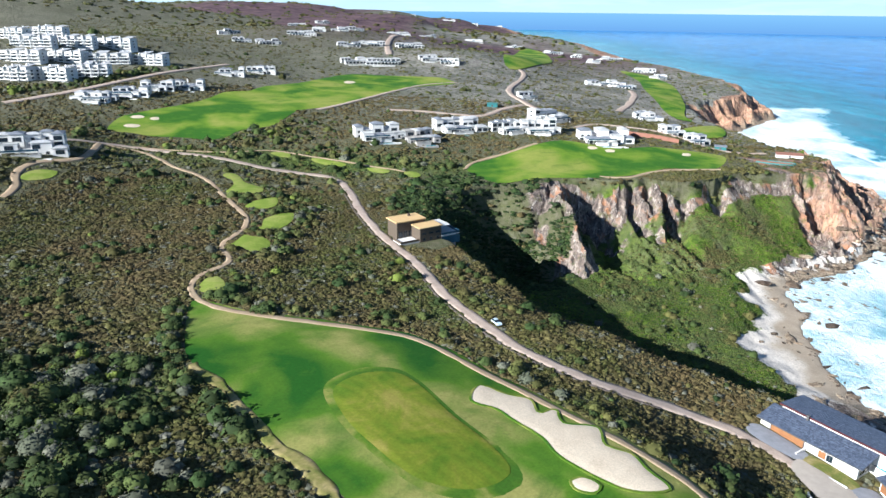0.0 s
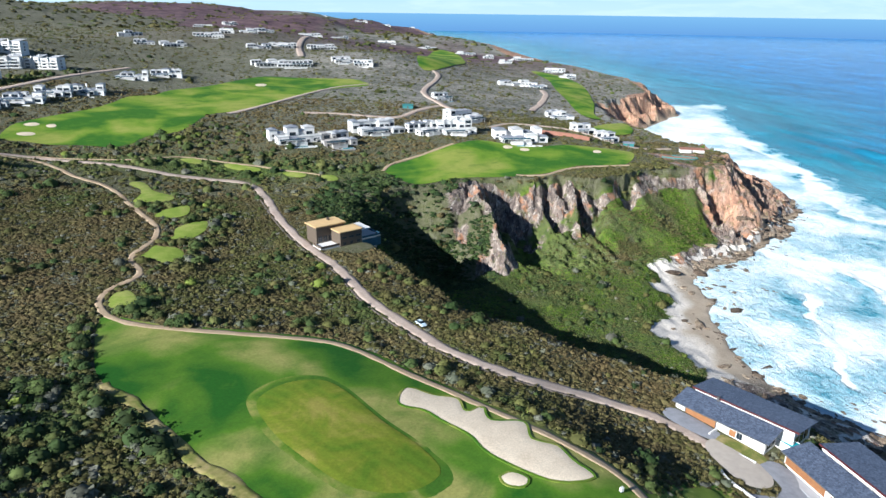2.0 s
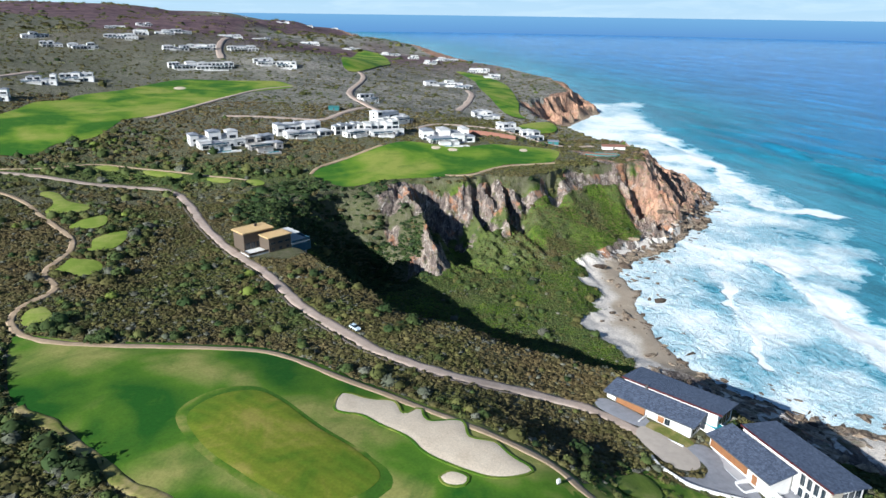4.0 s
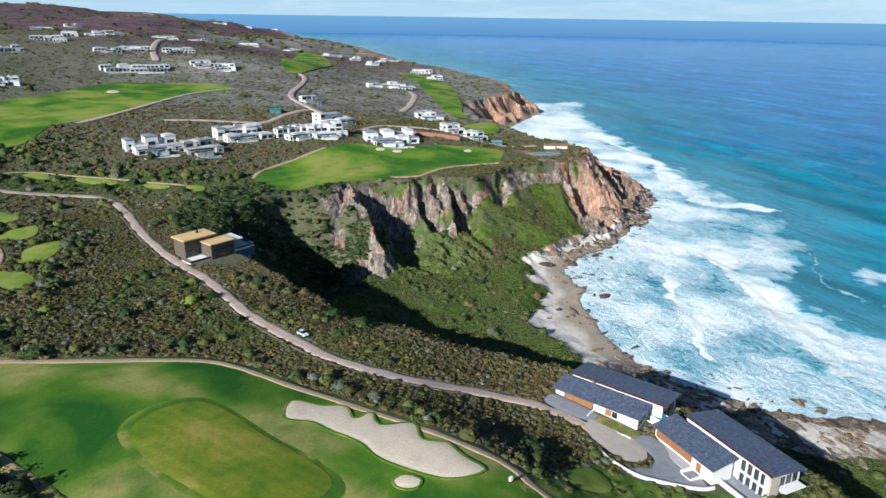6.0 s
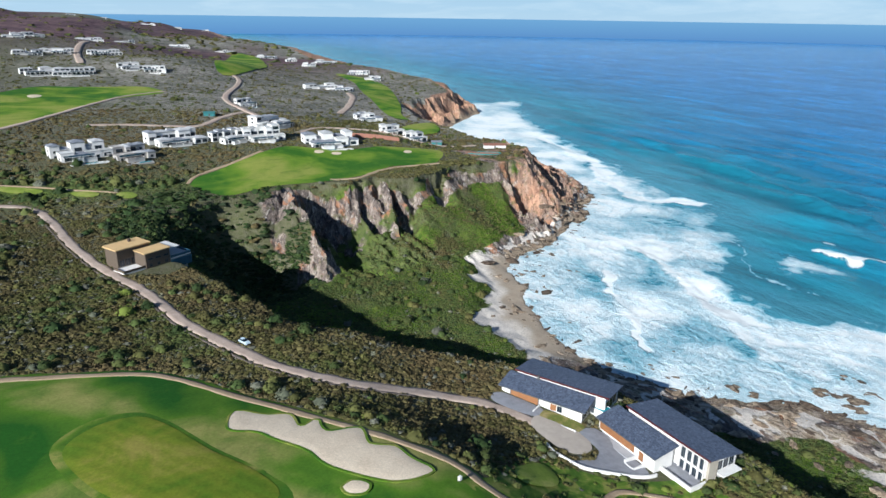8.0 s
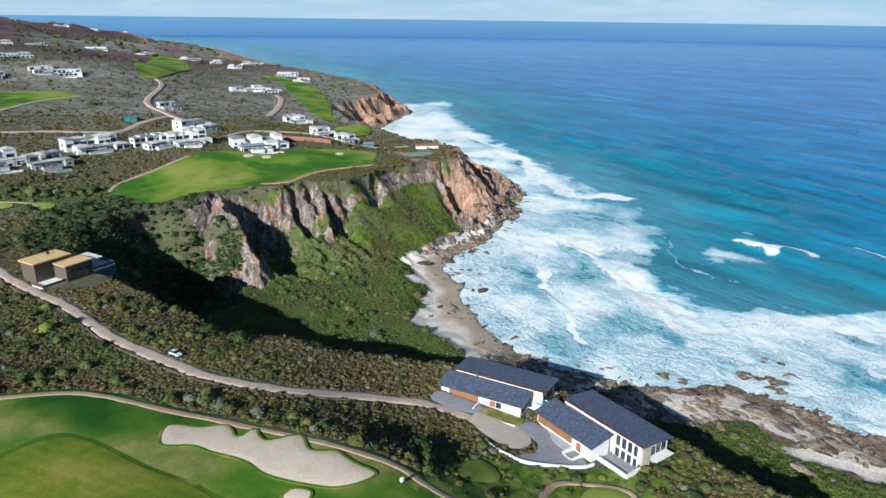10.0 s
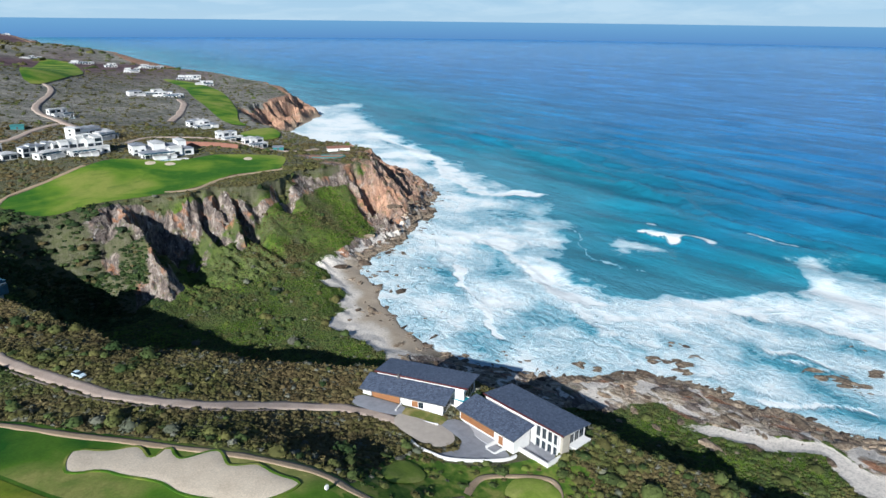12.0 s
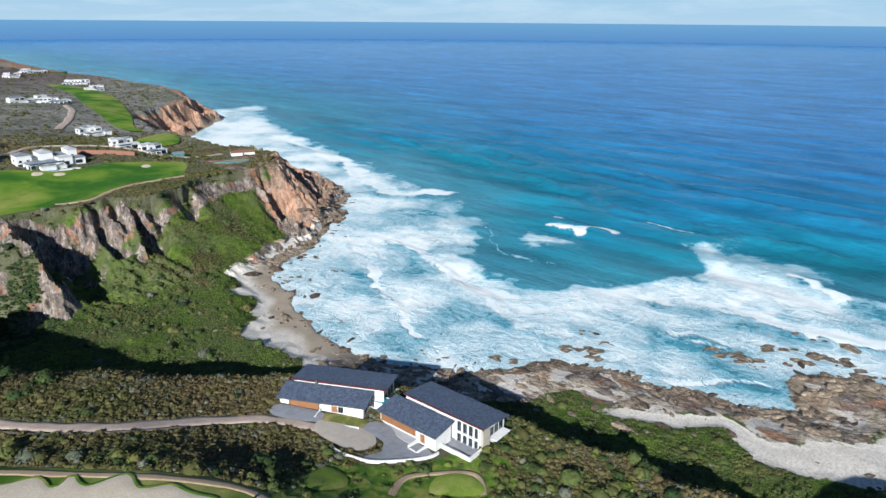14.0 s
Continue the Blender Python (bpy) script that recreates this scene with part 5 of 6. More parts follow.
strip_wall = [(86.5, 131), (86.4, 127.5), (88.0, 123.4), (90.6, 119.4), (97.2, 115.8), (104.6, 112.8), (108.4, 112.6)]


def low_wall(name, line, thick, high, material, label, category, step=1.0, sink=0.8):
    line = spline(line, step)
    way = np.gradient(line, axis=0)
    way /= np.linalg.norm(way, axis=1)[:, None]
    side = np.stack([-way[:, 1], way[:, 0]], 1) * thick / 2
    z = land_height(line[:, 0], line[:, 1])
    v, f = [], []
    for i in range(len(line)):
        for s, dz in ((-1, -sink), (-1, high), (1, high), (1, -sink)):
            v.append((*(line[i] + s * side[i]), z[i] + dz))
        if i:
            a, b = 4 * i - 4, 4 * i
            f += [(a + k, a + (k + 1) % 4, b + (k + 1) % 4, b + k) for k in range(4)]
    f += [(3, 2, 1, 0), tuple(range(len(v) - 4, len(v)))]
    return tagged(mesh_object(name, v, f, material), label, category)


low_wall("garden_wall", strip_wall, 0.4, 0.9, WHITE, "low white wall round the forecourt", "wall")
low_wall("retaining_wall", [(-52.2, 343), (-44.4, 316), (-38.6, 300), (-32, 284), (-24.6, 267.6), (-14.8, 249), (-8.3, 232), (-2.3, 215), (4.3, 202), (11.8, 188.6), (19.6, 175.9), (29, 166.9), (38.8, 161.6), (49, 158.9), (59.2, 158)],
         0.5, 0.4, DARK_STONE, "low dark stone retaining wall along the gravel road", "wall", 1.5)

for ring in BUNKER_RINGS:
    low_wall("bunker_lip", [tuple(p) for p in ring[::2]] + [tuple(ring[0])], 0.6, 0.44, TURF_COLLAR, "turf lip round a sand bunker", "turf", 1.0)["kind"] = "structure"

# ---------------------------------------------------------------- the tan-roofed house above the valley
tan = tagged(new("hillside_house"), "brown cubic house with tan gravel roofs and blue glass terraces", "house")
tan.matrix_basis = pose(-8.5, 278.0, 40.2, 0, 0, 32)
FOOTPRINTS.append((-7, 278, 15))
part("rear_block", boxes((-11.5, 2.0, 2.6, 11.0, -3, 7.6)), BROWN_WALL, tan)
part("rear_roof", boxes((-12.1, 2.6, 2.0, 11.6, 7.6, 8.1)), TAN_ROOF, tan, "tan gravel flat roof")
part("front_block", boxes((-4.5, 6.0, -5.0, 2.55, -6, 6.0)), BROWN_WALL, tan)
part("front_roof", boxes((-5.0, 6.4, -5.4, 2.9, 6.0, 6.4)), TAN_ROOF, tan, "tan gravel flat roof")
part("terrace", boxes((-13.5, -4.6, -4.5, 2.55, -3, 0.6)), WHITE, tan, "pale terrace beside the road")
part("parapet", boxes((-13.5, -13.2, -4.5, 2.5, 0.6, 1.5), (-13.2, -4.6, -4.5, -4.2, 0.6, 1.5)), BROWN_WALL, tan)
part("wing", boxes((6.05, 14.0, -4.0, 6.5, -9, 1.2)), GREY_WALL, tan, "grey lower wing on the slope")
part("deck", boxes((6.05, 15.2, -5.2, 7.0, 1.25, 1.6)), ROOF_WHITE, tan)
part("deck", boxes((6.05, 12.5, -2.0, 7.5, 4.4, 4.7)), ROOF_WHITE, tan)
part("balustrade", boxes((6.05, 15.2, -5.2, -5.1, 1.6, 2.6), (15.1, 15.2, -5.1, 7.0, 1.6, 2.6)), GLASS_BLUE, tan, "blue glass balustrade")
part("balustrade", boxes((6.05, 15.2, -5.6, -5.3, -2.6, 0.9)), GLASS_BLUE, tan, "tall blue glazing")
for k in range(3):
    window(tan, -2.6 + 3.4 * k, -5.02, 3.2, 2.2, 0.9)
    window(tan, -2.6 + 3.4 * k, -5.02, 0.4, 1.4, 1.4)
for k in range(3):
    window(tan, -9.8 + 2.4 * k, 2.56, 1.0, 2.0, 2.6)
    window(tan, 6.08, -3.2 + 2.2 * k, 2.0, 1.8, 2.2, 90)
part("chimney", boxes((-3.0, -2.0, 8.0, 9.0, 8.1, 9.2)), BROWN_WALL, tan)


# ---------------------------------------------------------------- the car
def car(x, y, turn, paint, label):
    ob = tagged(new("car"), label, "car")
    ob.matrix_basis = pose(x, y, ground_z(x, y) + 0.24, 0, 0, turn)
    outline = [(-2.05, 0.35), (-2.1, 0.75), (-1.9, 1.0), (-1.75, 1.05), (0.75, 0.98), (1.7, 0.85), (2.08, 0.65), (2.1, 0.35)]
    bm = bmesh.new()
    rows = [[bm.verts.new((px, s * (0.84 if 0.4 < pz < 0.95 else 0.78), pz)) for px, pz in outline] for s in (-1, 1)]
    n = len(outline)
    for i in range(n):
        bm.faces.new((rows[0][i], rows[0][(i + 1) % n], rows[1][(i + 1) % n], rows[1][i]))
    bm.faces.new(rows[0][::-1])
    bm.faces.new(rows[1])
    bmesh.ops.bevel(bm, geom=bm.edges[:], offset=0.06, segments=2, affect="EDGES")
    bmesh.ops.recalc_face_normals(bm, faces=bm.faces[:])
    body = part("body", bm, paint, ob)
    bm = bmesh.new()
    low = [bm.verts.new(p) for p in ((-1.8, -0.74, 1.0), (0.85, -0.74, 0.95), (0.85, 0.74, 0.95), (-1.8, 0.74, 1.0))]
    top = [bm.verts.new(p) for p in ((-1.35, -0.58, 1.46), (0.05, -0.58, 1.48), (0.05, 0.58, 1.48), (-1.35, 0.58, 1.46))]
    bm.faces.new(top)
    for i in range(4):
        bm.faces.new((low[i], low[(i + 1) % 4], top[(i + 1) % 4], top[i]))
    part("window", bm, GLASS, ob, "dark car windows")
    part("roof", boxes((-1.38, 0.08, -0.6, 0.6, 1.465, 1.52), bevel=0.02), paint, ob)
    for wx in (-1.3, 1.3):
        for s in (-1, 1):
            bm = bmesh.new()
            bmesh.ops.create_cone(bm, cap_ends=True, segments=14, radius1=0.32, radius2=0.32, depth=0.2, matrix=pose(wx, s * 0.76, 0.32, 90))
            wheel = part("wheel", bm, FRAME, ob, "black tyre")
            bm = bmesh.new()
            bmesh.ops.create_cone(bm, cap_ends=True, segments=10, radius1=0.19, radius2=0.19, depth=0.22, matrix=pose(wx, s * 0.765, 0.32, 90))
            part("rim", bm, ROOF_WHITE, wheel)
    for s in (-1, 1):
        part("headlight", boxes((2.0, 2.13, s * 0.6 - 0.15, s * 0.6 + 0.15, 0.62, 0.75)), ROOF_WHITE, ob)
        part("tail_light", boxes((-2.14, -2.02, s * 0.64 - 0.1, s * 0.64 + 0.1, 0.75, 0.95)), RED_FASCIA, ob)
    return ob


CAR_PAINT = plain("pale_blue_car_paint", (0.55, 0.66, 0.72), (0.50, 0.62, 0.69), 0.5, 0.25, 0.6, 0.1, 0.0)
car(17.2, 193.2, -60, CAR_PAINT, "pale blue hatchback parked on the gravel road")

# ---------------------------------------------------------------- small things on the headland and course
TEAL = plain("teal_paint", (0.04, 0.20, 0.20), (0.03, 0.16, 0.17), 0.5, 0.6)
RED_EARTH = dirt_material("red_court_earth", (0.36, 0.17, 0.11), (0.42, 0.22, 0.15))
BRICK_RED = plain("red_brown_brick", (0.30, 0.14, 0.10), (0.24, 0.11, 0.08), 0.4, 0.9)


def shed(x, y, turn, wide, deep, high, wall, roof, label, name="shed"):
    ob = tagged(new(name), label, "building")
    ob.matrix_basis = pose(x, y, ground_z(x, y), 0, 0, turn)
    part("wall", boxes((-wide / 2, wide / 2, -deep / 2, deep / 2, -1.5, high)), wall, ob)
    part("roof", wedge(-wide / 2 - 0.4, wide / 2 + 0.4, -deep / 2 - 0.4, deep / 2 + 0.4, 0, high + 0.25, high + 0.9, 0.2), roof, ob)
    part("door", boxes((-0.6, 0.6, -deep / 2 - 0.06, -deep / 2 - 0.005, 0, 2.1)), FRAME, ob)
    FOOTPRINTS.append((x, y, wide * 0.6))
    return ob


shed(243, 472, -18, 17, 6, 2.4, WHITE, BRICK_RED, "long low unfinished building with a red-brown roof on the headland", "long_shed")
shed(121, 499, 10, 4, 3, 2.2, TEAL, TEAL, "small teal hut beside the villas")
shed(42.6, 612, -8, 9, 4, 2.6, TEAL, TEAL, "teal shipping container on the slope", "container")
shed(202, 492, -20, 8, 4, 2.4, TEAL, ROOF_GREY, "small teal shed by the clifftop road")
sheet("court", [(207, 447), (216, 446), (229, 438), (226, 433), (214, 436), (206, 441)], RED_EARTH, 0.5, 2.0, "bare red earth building plot fenced in teal", "building plot")
low_wall("netting_fence", [(206, 441), (214, 435.6), (226, 432.6), (229.6, 438), (216, 446.6)], 0.05, 0.8, TEAL, "teal netting fence round the bare plot", "fence", 3.0)
low_wall("retaining_wall", [(133, 511), (150, 500), (170, 489)], 0.8, 3.0, BRICK_RED, "long red-brown retaining wall below the clifftop villas", "wall", 4.0)


def marker(x, y):
    ob = tagged(new("tee_marker"), "small white box marker beside the cart path", "marker")
    ob.matrix_basis = pose(x, y, ground_z(x, y) + 0.1, 0, 0, 20)
    part("post", boxes((-0.08, 0.08, -0.08, 0.08, -0.3, 0.7)), FRAME, ob)
    part("box", boxes((-0.4, 0.4, -0.3, 0.3, 0.5, 1.5), bevel=0.05), WHITE, ob, "white box")
    return ob


marker(51.8, 110.8)


# ---------------------------------------------------------------- rocks along the water
def rock_material():
    m = Mat("shore_rock", 0.85, 0, 0.3)
    bed = m.stretch(1, 1, 3.0, 0.6)
    col = m.ramp(m.noise(1.8, 8, 0.7, bed), (0.30, (0.07, 0.05, 0.038)), (0.48, (0.19, 0.142, 0.1)), (0.60, (0.34, 0.27, 0.195)), (0.74, (0.58, 0.51, 0.41)))
    low = m.node("ShaderNodeSeparateXYZ", Vector=m.pos).outputs[2]
    wet = m.ramp(m.math("ADD", m.math("MULTIPLY", low, 0.35), m.noise(2, 3)), (0.55, 0.55), (0.95, 1.0))
    own = m.ramp(m.island(), (0.0, (0.35, 0.31, 0.30)), (0.6, (0.9, 0.9, 0.9)), (1.0, (1.45, 1.42, 1.38)))
    m.set("Base Color", m.mix(1.0, m.mix(1.0, col, own, "MULTIPLY"), wet, "MULTIPLY"))
    m.bump(m.noise(0.9, 8, 0.75, bed), 0.9, 0.5)
    return m.m


ROCK = rock_material()
rock_rng = np.random.default_rng(3)


def rock_shape(seed, parts=3):
    r = np.random.default_rng(seed)
    bm = bmesh.new()
    bmesh.ops.create_icosphere(bm, subdivisions=parts, radius=1.0)
    shift = Vector(r.uniform(-50, 50, 3))
    for v in bm.verts:
        p = v.co.copy()
        d = noise.noise(p * 1.1 + shift) * 0.42 + noise.noise(p * 2.7 + shift) * 0.2 + noise.noise(p * 6 + shift) * 0.07
        v.co = p * (1 + d)
        v.co.z = round(v.co.z * 3.2) / 3.2 * 0.45 + v.co.z * 0.55
    return bm


ROCK_SHAPES = [data_of(rock_shape(k), "rock", ROCK) for k in range(6)]


def rock(x, y, wide, long, high, turn, z=None, label="wave-washed brown rock at the water's edge"):
    ob = new("rock", ROCK_SHAPES[rock_rng.integers(0, 6)])
    z = max(ground_z(x, y), -0.6) if z is None else z
    ob.matrix_basis = pose(x, y, z, 0, 0, turn) @ Matrix.Diagonal((wide / 2, long / 2, high, 1))
    return tagged(ob, label, "rock", "rocks along the shore")


# x, y, length
BIG_ROCKS = [(211, 328, 9), (205, 302, 6), (209, 298, 5), (176, 316, 9), (184, 309, 8), (191, 314, 9), (187, 300, 7), (175, 305, 10), (171, 284, 9), (181, 283, 8), (183, 277, 7), (181, 268, 6),
             (165, 250, 5), (167, 242, 6), (179, 244, 5), (184, 334, 10), (194, 334, 9), (206, 338, 9), (296, 403, 4), (326, 436, 6), (289, 396, 6), (310, 424, 6),
             (160, 203, 8), (166, 196, 6), (175, 195, 8), (192, 202, 6), (178, 184, 8), (178, 173, 7), (184, 170, 6), (195, 169, 8), (200, 160, 9), (235, 167, 4), (243, 157, 9), (240, 146, 8),
             (225, 153, 12), (228, 147, 14), (226, 140, 10), (224, 123, 13), (222, 112, 13), (230, 98, 12), (271, 103, 14), (271, 94, 12), (269, 88, 9), (313, 91, 6), (315, 81, 10), (291, 92, 13),
             (299, 75, 16), (299, 67, 14), (295, 57, 16), (272, 73, 13), (273, 61, 16), (261, 65, 12), (316, 70, 8), (307, 109, 8), (284, 50, 16), (284, 80, 14)]
for x, y, w in BIG_ROCKS:
    turn = -48 + float(rock_rng.uniform(-14, 14))
    for k in range(5 if w > 9 else 3):
        off, side = float(rock_rng.uniform(-0.35, 0.35)) * w, float(rock_rng.uniform(-0.22, 0.22)) * w
        c, s = math.cos(radians(turn)), math.sin(radians(turn))
        size = w * float(rock_rng.uniform(0.22, 0.62))
        rock(x + off * c - side * s, y + off * s + side * c, size, size * 0.55, 0.10 * size + 0.5, turn + float(rock_rng.uniform(-12, 12)))


def rubble():
    """Loose stones strewn along the waterline and over the shelves."""
    shapes = []
    for k in range(5):
        bm = rock_shape(40 + k, 1)
        bm.verts.ensure_lookup_table()
        shapes.append((np.array([v.co for v in bm.verts]), np.array([[v.index for v in f.verts] for f in bm.faces])))
        bm.free()
    n = 75000
    x, y = rock_rng.uniform(120, 350, n), rock_rng.uniform(20, 470, n)
    d1, d2 = shore(x, y)
    cov = cover(x, y, d1, d2)
    chance = np.exp(-((d1 - 2) / 7.0) ** 2) * 0.8 + cov[0] * (d1 > 0) * (d1 < np.where(y > 300, 13, 34)) * 0.3 + (d1 > 0) * (d1 < 45) * (y < 190) * 0.1
    chance *= 1 - 0.75 * cov[1]
    chance += 0.5 * sum(np.exp(-(((x - bx) * 0.67 - (y - by) * 0.74) / (0.5 * w)) ** 2 - (((x - bx) * 0.74 + (y - by) * 0.67) / (0.2 * w)) ** 2) for bx, by, w in BIG_ROCKS)
    ok = rock_rng.random(n) < chance * 0.26
    x, y, d1 = x[ok], y[ok], d1[ok]
    z = np.maximum(land_height(x, y), -0.5)
    size = rock_rng.gamma(1.2, 0.5, len(x)) + 0.2
    turn = rock_rng.uniform(0, 6.3, len(x))
    verts, faces, base = [], [], 0
    for i in range(len(x)):
        v, f = shapes[i % 5]
        c, s = math.cos(turn[i]), math.sin(turn[i])
        w = v * (size[i] * 1.8, size[i], size[i] * 0.5)
        verts.append(np.stack([w[:, 0] * c - w[:, 1] * s + x[i], w[:, 0] * s + w[:, 1] * c + y[i], w[:, 2] + z[i]], 1))
        faces.append(f + base)
        base += len(v)
    ob = mesh_object("rubble", np.vstack(verts), np.vstack(faces), ROCK)
    tagged(ob, "brown and grey boulders strewn along the shore", "rocks", kind="stuff")


rubble()


# ---------------------------------------------------------------- plants
def leaf_material():
    m = Mat("shrub_leaves", 0.85, 0, 0.2)
    tone = m.attr("tone")
    col = m.ramp(tone, (0.0, (0.168, 0.124, 0.055)), (0.2, (0.152, 0.126, 0.052)), (0.4, (0.127, 0.123, 0.038)), (0.6, (0.090, 0.128, 0.036)), (0.78, (0.028, 0.060, 0.017)), (0.9, (0.24, 0.235, 0.185)), (1.0, (0.165, 0.215, 0.040)))
    m.set("Base Color", m.mix(1.0, col, m.ramp(m.island(), (0.0, 0.36), (1.0, 0.86)), "MULTIPLY"))
    return m.m


LEAF = leaf_material()


def clumps(name, x, y, z, radius, high, tone, cards, rng, label, core=True):
    """Bushes as domes of small leaf cards round a dark core, all in one mesh."""
    n = len(x)
    # points over a dome
    a = rng.uniform(0, 2 * np.pi, (n, cards))
    up = rng.uniform(0.0, 1.0, (n, cards))
    flat = np.sqrt(1 - (up * 0.98) ** 2)
    out = rng.uniform(0.72, 1.12, (n, cards))
    cx = x[:, None] + radius[:, None] * flat * np.cos(a) * out
    cy = y[:, None] + radius[:, None] * flat * np.sin(a) * out
    cz = z[:, None] + high[:, None] * (0.12 + 0.88 * up * out)
    c = np.stack([cx, cy, cz], -1)
    size = (radius[:, None] * rng.uniform(0.8, 1.5, (n, cards)) * 1.25 / math.sqrt(cards))[..., None]
    e1 = rng.normal(size=(n, cards, 3))
    nrm = np.stack([flat * np.cos(a), flat * np.sin(a), up + 0.25], -1) + 0.45 * rng.normal(size=(n, cards, 3))
    nrm /= np.linalg.norm(nrm, axis=-1, keepdims=True)
    e1 -= (e1 * nrm).sum(-1, keepdims=True) * nrm
    e1 /= np.linalg.norm(e1, axis=-1, keepdims=True)
    e2 = np.cross(nrm, e1)
    squash = np.array([1, 1, 0.8])
    pts = np.stack([c + size * e1 * squash, c + size * (0.8 * e2 - 0.55 * e1) * squash, c - size * (0.85 * e2 + 0.45 * e1) * squash], 2).reshape(-1, 3)
    faces = np.arange(len(pts)).reshape(-1, 3)
    tones = np.repeat(tone, cards * 3)
    if core:
        k = 6
        ang = np.arange(k) * 2 * np.pi / k + rng.uniform(0, 1, n)[:, None]
        rows = []
        for wide_, up_ in ((0.95, -0.1), (0.86, 0.5)):
            rr = wide_ * radius[:, None] * rng.uniform(0.75, 1.1, (n, k))
            rows.append(np.stack([x[:, None] + rr * np.cos(ang), y[:, None] + rr * np.sin(ang), z[:, None] + up_ * high[:, None] * rng.uniform(0.8, 1.2, (n, k))], -1))
        rows.append(np.stack([x, y, z + 0.93 * high], -1)[:, None])
        cone = np.concatenate(rows, 1).reshape(-1, 3)
        base = len(pts) + np.arange(n)[:, None, None] * (2 * k + 1)
        tri = np.array([t for i in range(k) for t in ((i, (i + 1) % k, k + i), ((i + 1) % k, k + (i + 1) % k, k + i), (k + i, k + (i + 1) % k, 2 * k))])[None]
        faces = np.vstack([faces, (base + tri).reshape(-1, 3)])
        pts = np.vstack([pts, cone])
        tones = np.concatenate([tones, np.repeat(tone, 2 * k + 1)])
    me = bpy.data.meshes.new(name)
    me.vertices.add(len(pts))
    me.vertices.foreach_set("co", pts.astype(np.float32).ravel())
    me.loops.add(faces.size)
    me.loops.foreach_set("vertex_index", faces.astype(np.int32).ravel())
    me.polygons.add(len(faces))
    me.polygons.foreach_set("loop_start", np.arange(0, faces.size, 3, dtype=np.int32))
    me.update(calc_edges=True)
    at = me.attributes.new("tone", "FLOAT", "POINT")
    at.data.foreach_set("value", np.clip(tones, 0, 1).astype(np.float32))
    me.materials.append(LEAF)
    return tagged(new(name, me), label, "shrubs", kind="stuff")


def scatter(x0, x1, y0, y1, gap, rng):
    px, py = np.meshgrid(np.arange(x0, x1, gap), np.arange(y0, y1, gap))
    return px.ravel() + rng.uniform(-0.6, 0.6, px.size) * gap, py.ravel() + rng.uniform(-0.6, 0.6, px.size) * gap


def clear_of_things(x, y, margin):
    ok = np.ones(len(x), bool)
    for ring in RINGS:
        lo, hi = ring.min(0) - margin, ring.max(0) + margin
        near = np.nonzero((x > lo[0]) & (x < hi[0]) & (y > lo[1]) & (y < hi[1]))[0]
        if len(near):
            bad = inside(x[near], y[near], ring) | (line_distance(x[near], y[near], np.vstack([ring, ring[:1]])) < margin)
            ok[near[bad]] = False
    for line, half in WAYS:
        lo, hi = line.min(0) - half - margin, line.max(0) + half + margin
        near = np.nonzero((x > lo[0]) & (x < hi[0]) & (y > lo[1]) & (y < hi[1]))[0]
        if len(near):
            ok[near[line_distance(x[near], y[near], line) < half + margin]] = False
    for fx, fy, fr in FOOTPRINTS:
        ok &= (x - fx) ** 2 + (y - fy) ** 2 > fr * fr
    return ok


def ring_nearness(x, y, rings, reach):
    best = np.full(len(x), 1e9)
    for ring in rings:
        best = np.minimum(best, line_distance(x, y, np.vstack([ring, ring[:1]])))
    return 1 - smooth(0, reach, best)


def greenness(x, y, d2):
    """How much tall green bush grows at a place."""
    wood = smooth(20, 70, -x - 12 + 14 * fbm(x / 30, y / 30, 201)) * (1 - smooth(120, 165, y + 0.25 * (x + 60) + 12 * fbm(x / 25, y / 25, 203)))
    tees = ring_nearness(x, y, TEE_RINGS, 13) * smooth(-6, 6, x + 103 - 0.28 * (330 - y)) * (y < 380)
    hedge = ring_nearness(x, y, RINGS[:1], 12)
    gully = np.exp(-(((x + 70) / 120) ** 2 + ((y - 412) / 24) ** 2))
    valley = smooth(2, 10, -d2)
    flank = smooth(122, 130, x) * (1 - smooth(210, 222, x)) * (y > 330)
    patch = smooth(0.25, 0.6, fbm(x / 22, y / 22, 207))
    hollow = 0.22 * smooth(0.3, 0.8, np.exp(-(((x - 4) / 36) ** 2 + ((y - 345) / 55) ** 2))) + np.exp(-(((x + 150) / 60) ** 2 + ((y - 480) / 40) ** 2))
    hedge = np.maximum(hedge, smooth(0.2, 0.6, np.exp(-((line_distance(x, y, np.array([(-345, 520), (-300, 570), (-283, 640), (-268, 700)])) / 11) ** 2))))
    bank = smooth(60, 90, x) * (1 - smooth(100, 118, y))
    return (1 - 0.95 * flank) * np.clip(np.maximum.reduce([wood, tees, hedge, gully * 0.8, valley * 0.05 * (1 - flank), patch * np.where(y > 430, 0.02, 0.13) * (1 - 0.8 * valley), hollow * 0.9, bank * 0.22]), 0, 1)


plant_rng = np.random.default_rng(21)


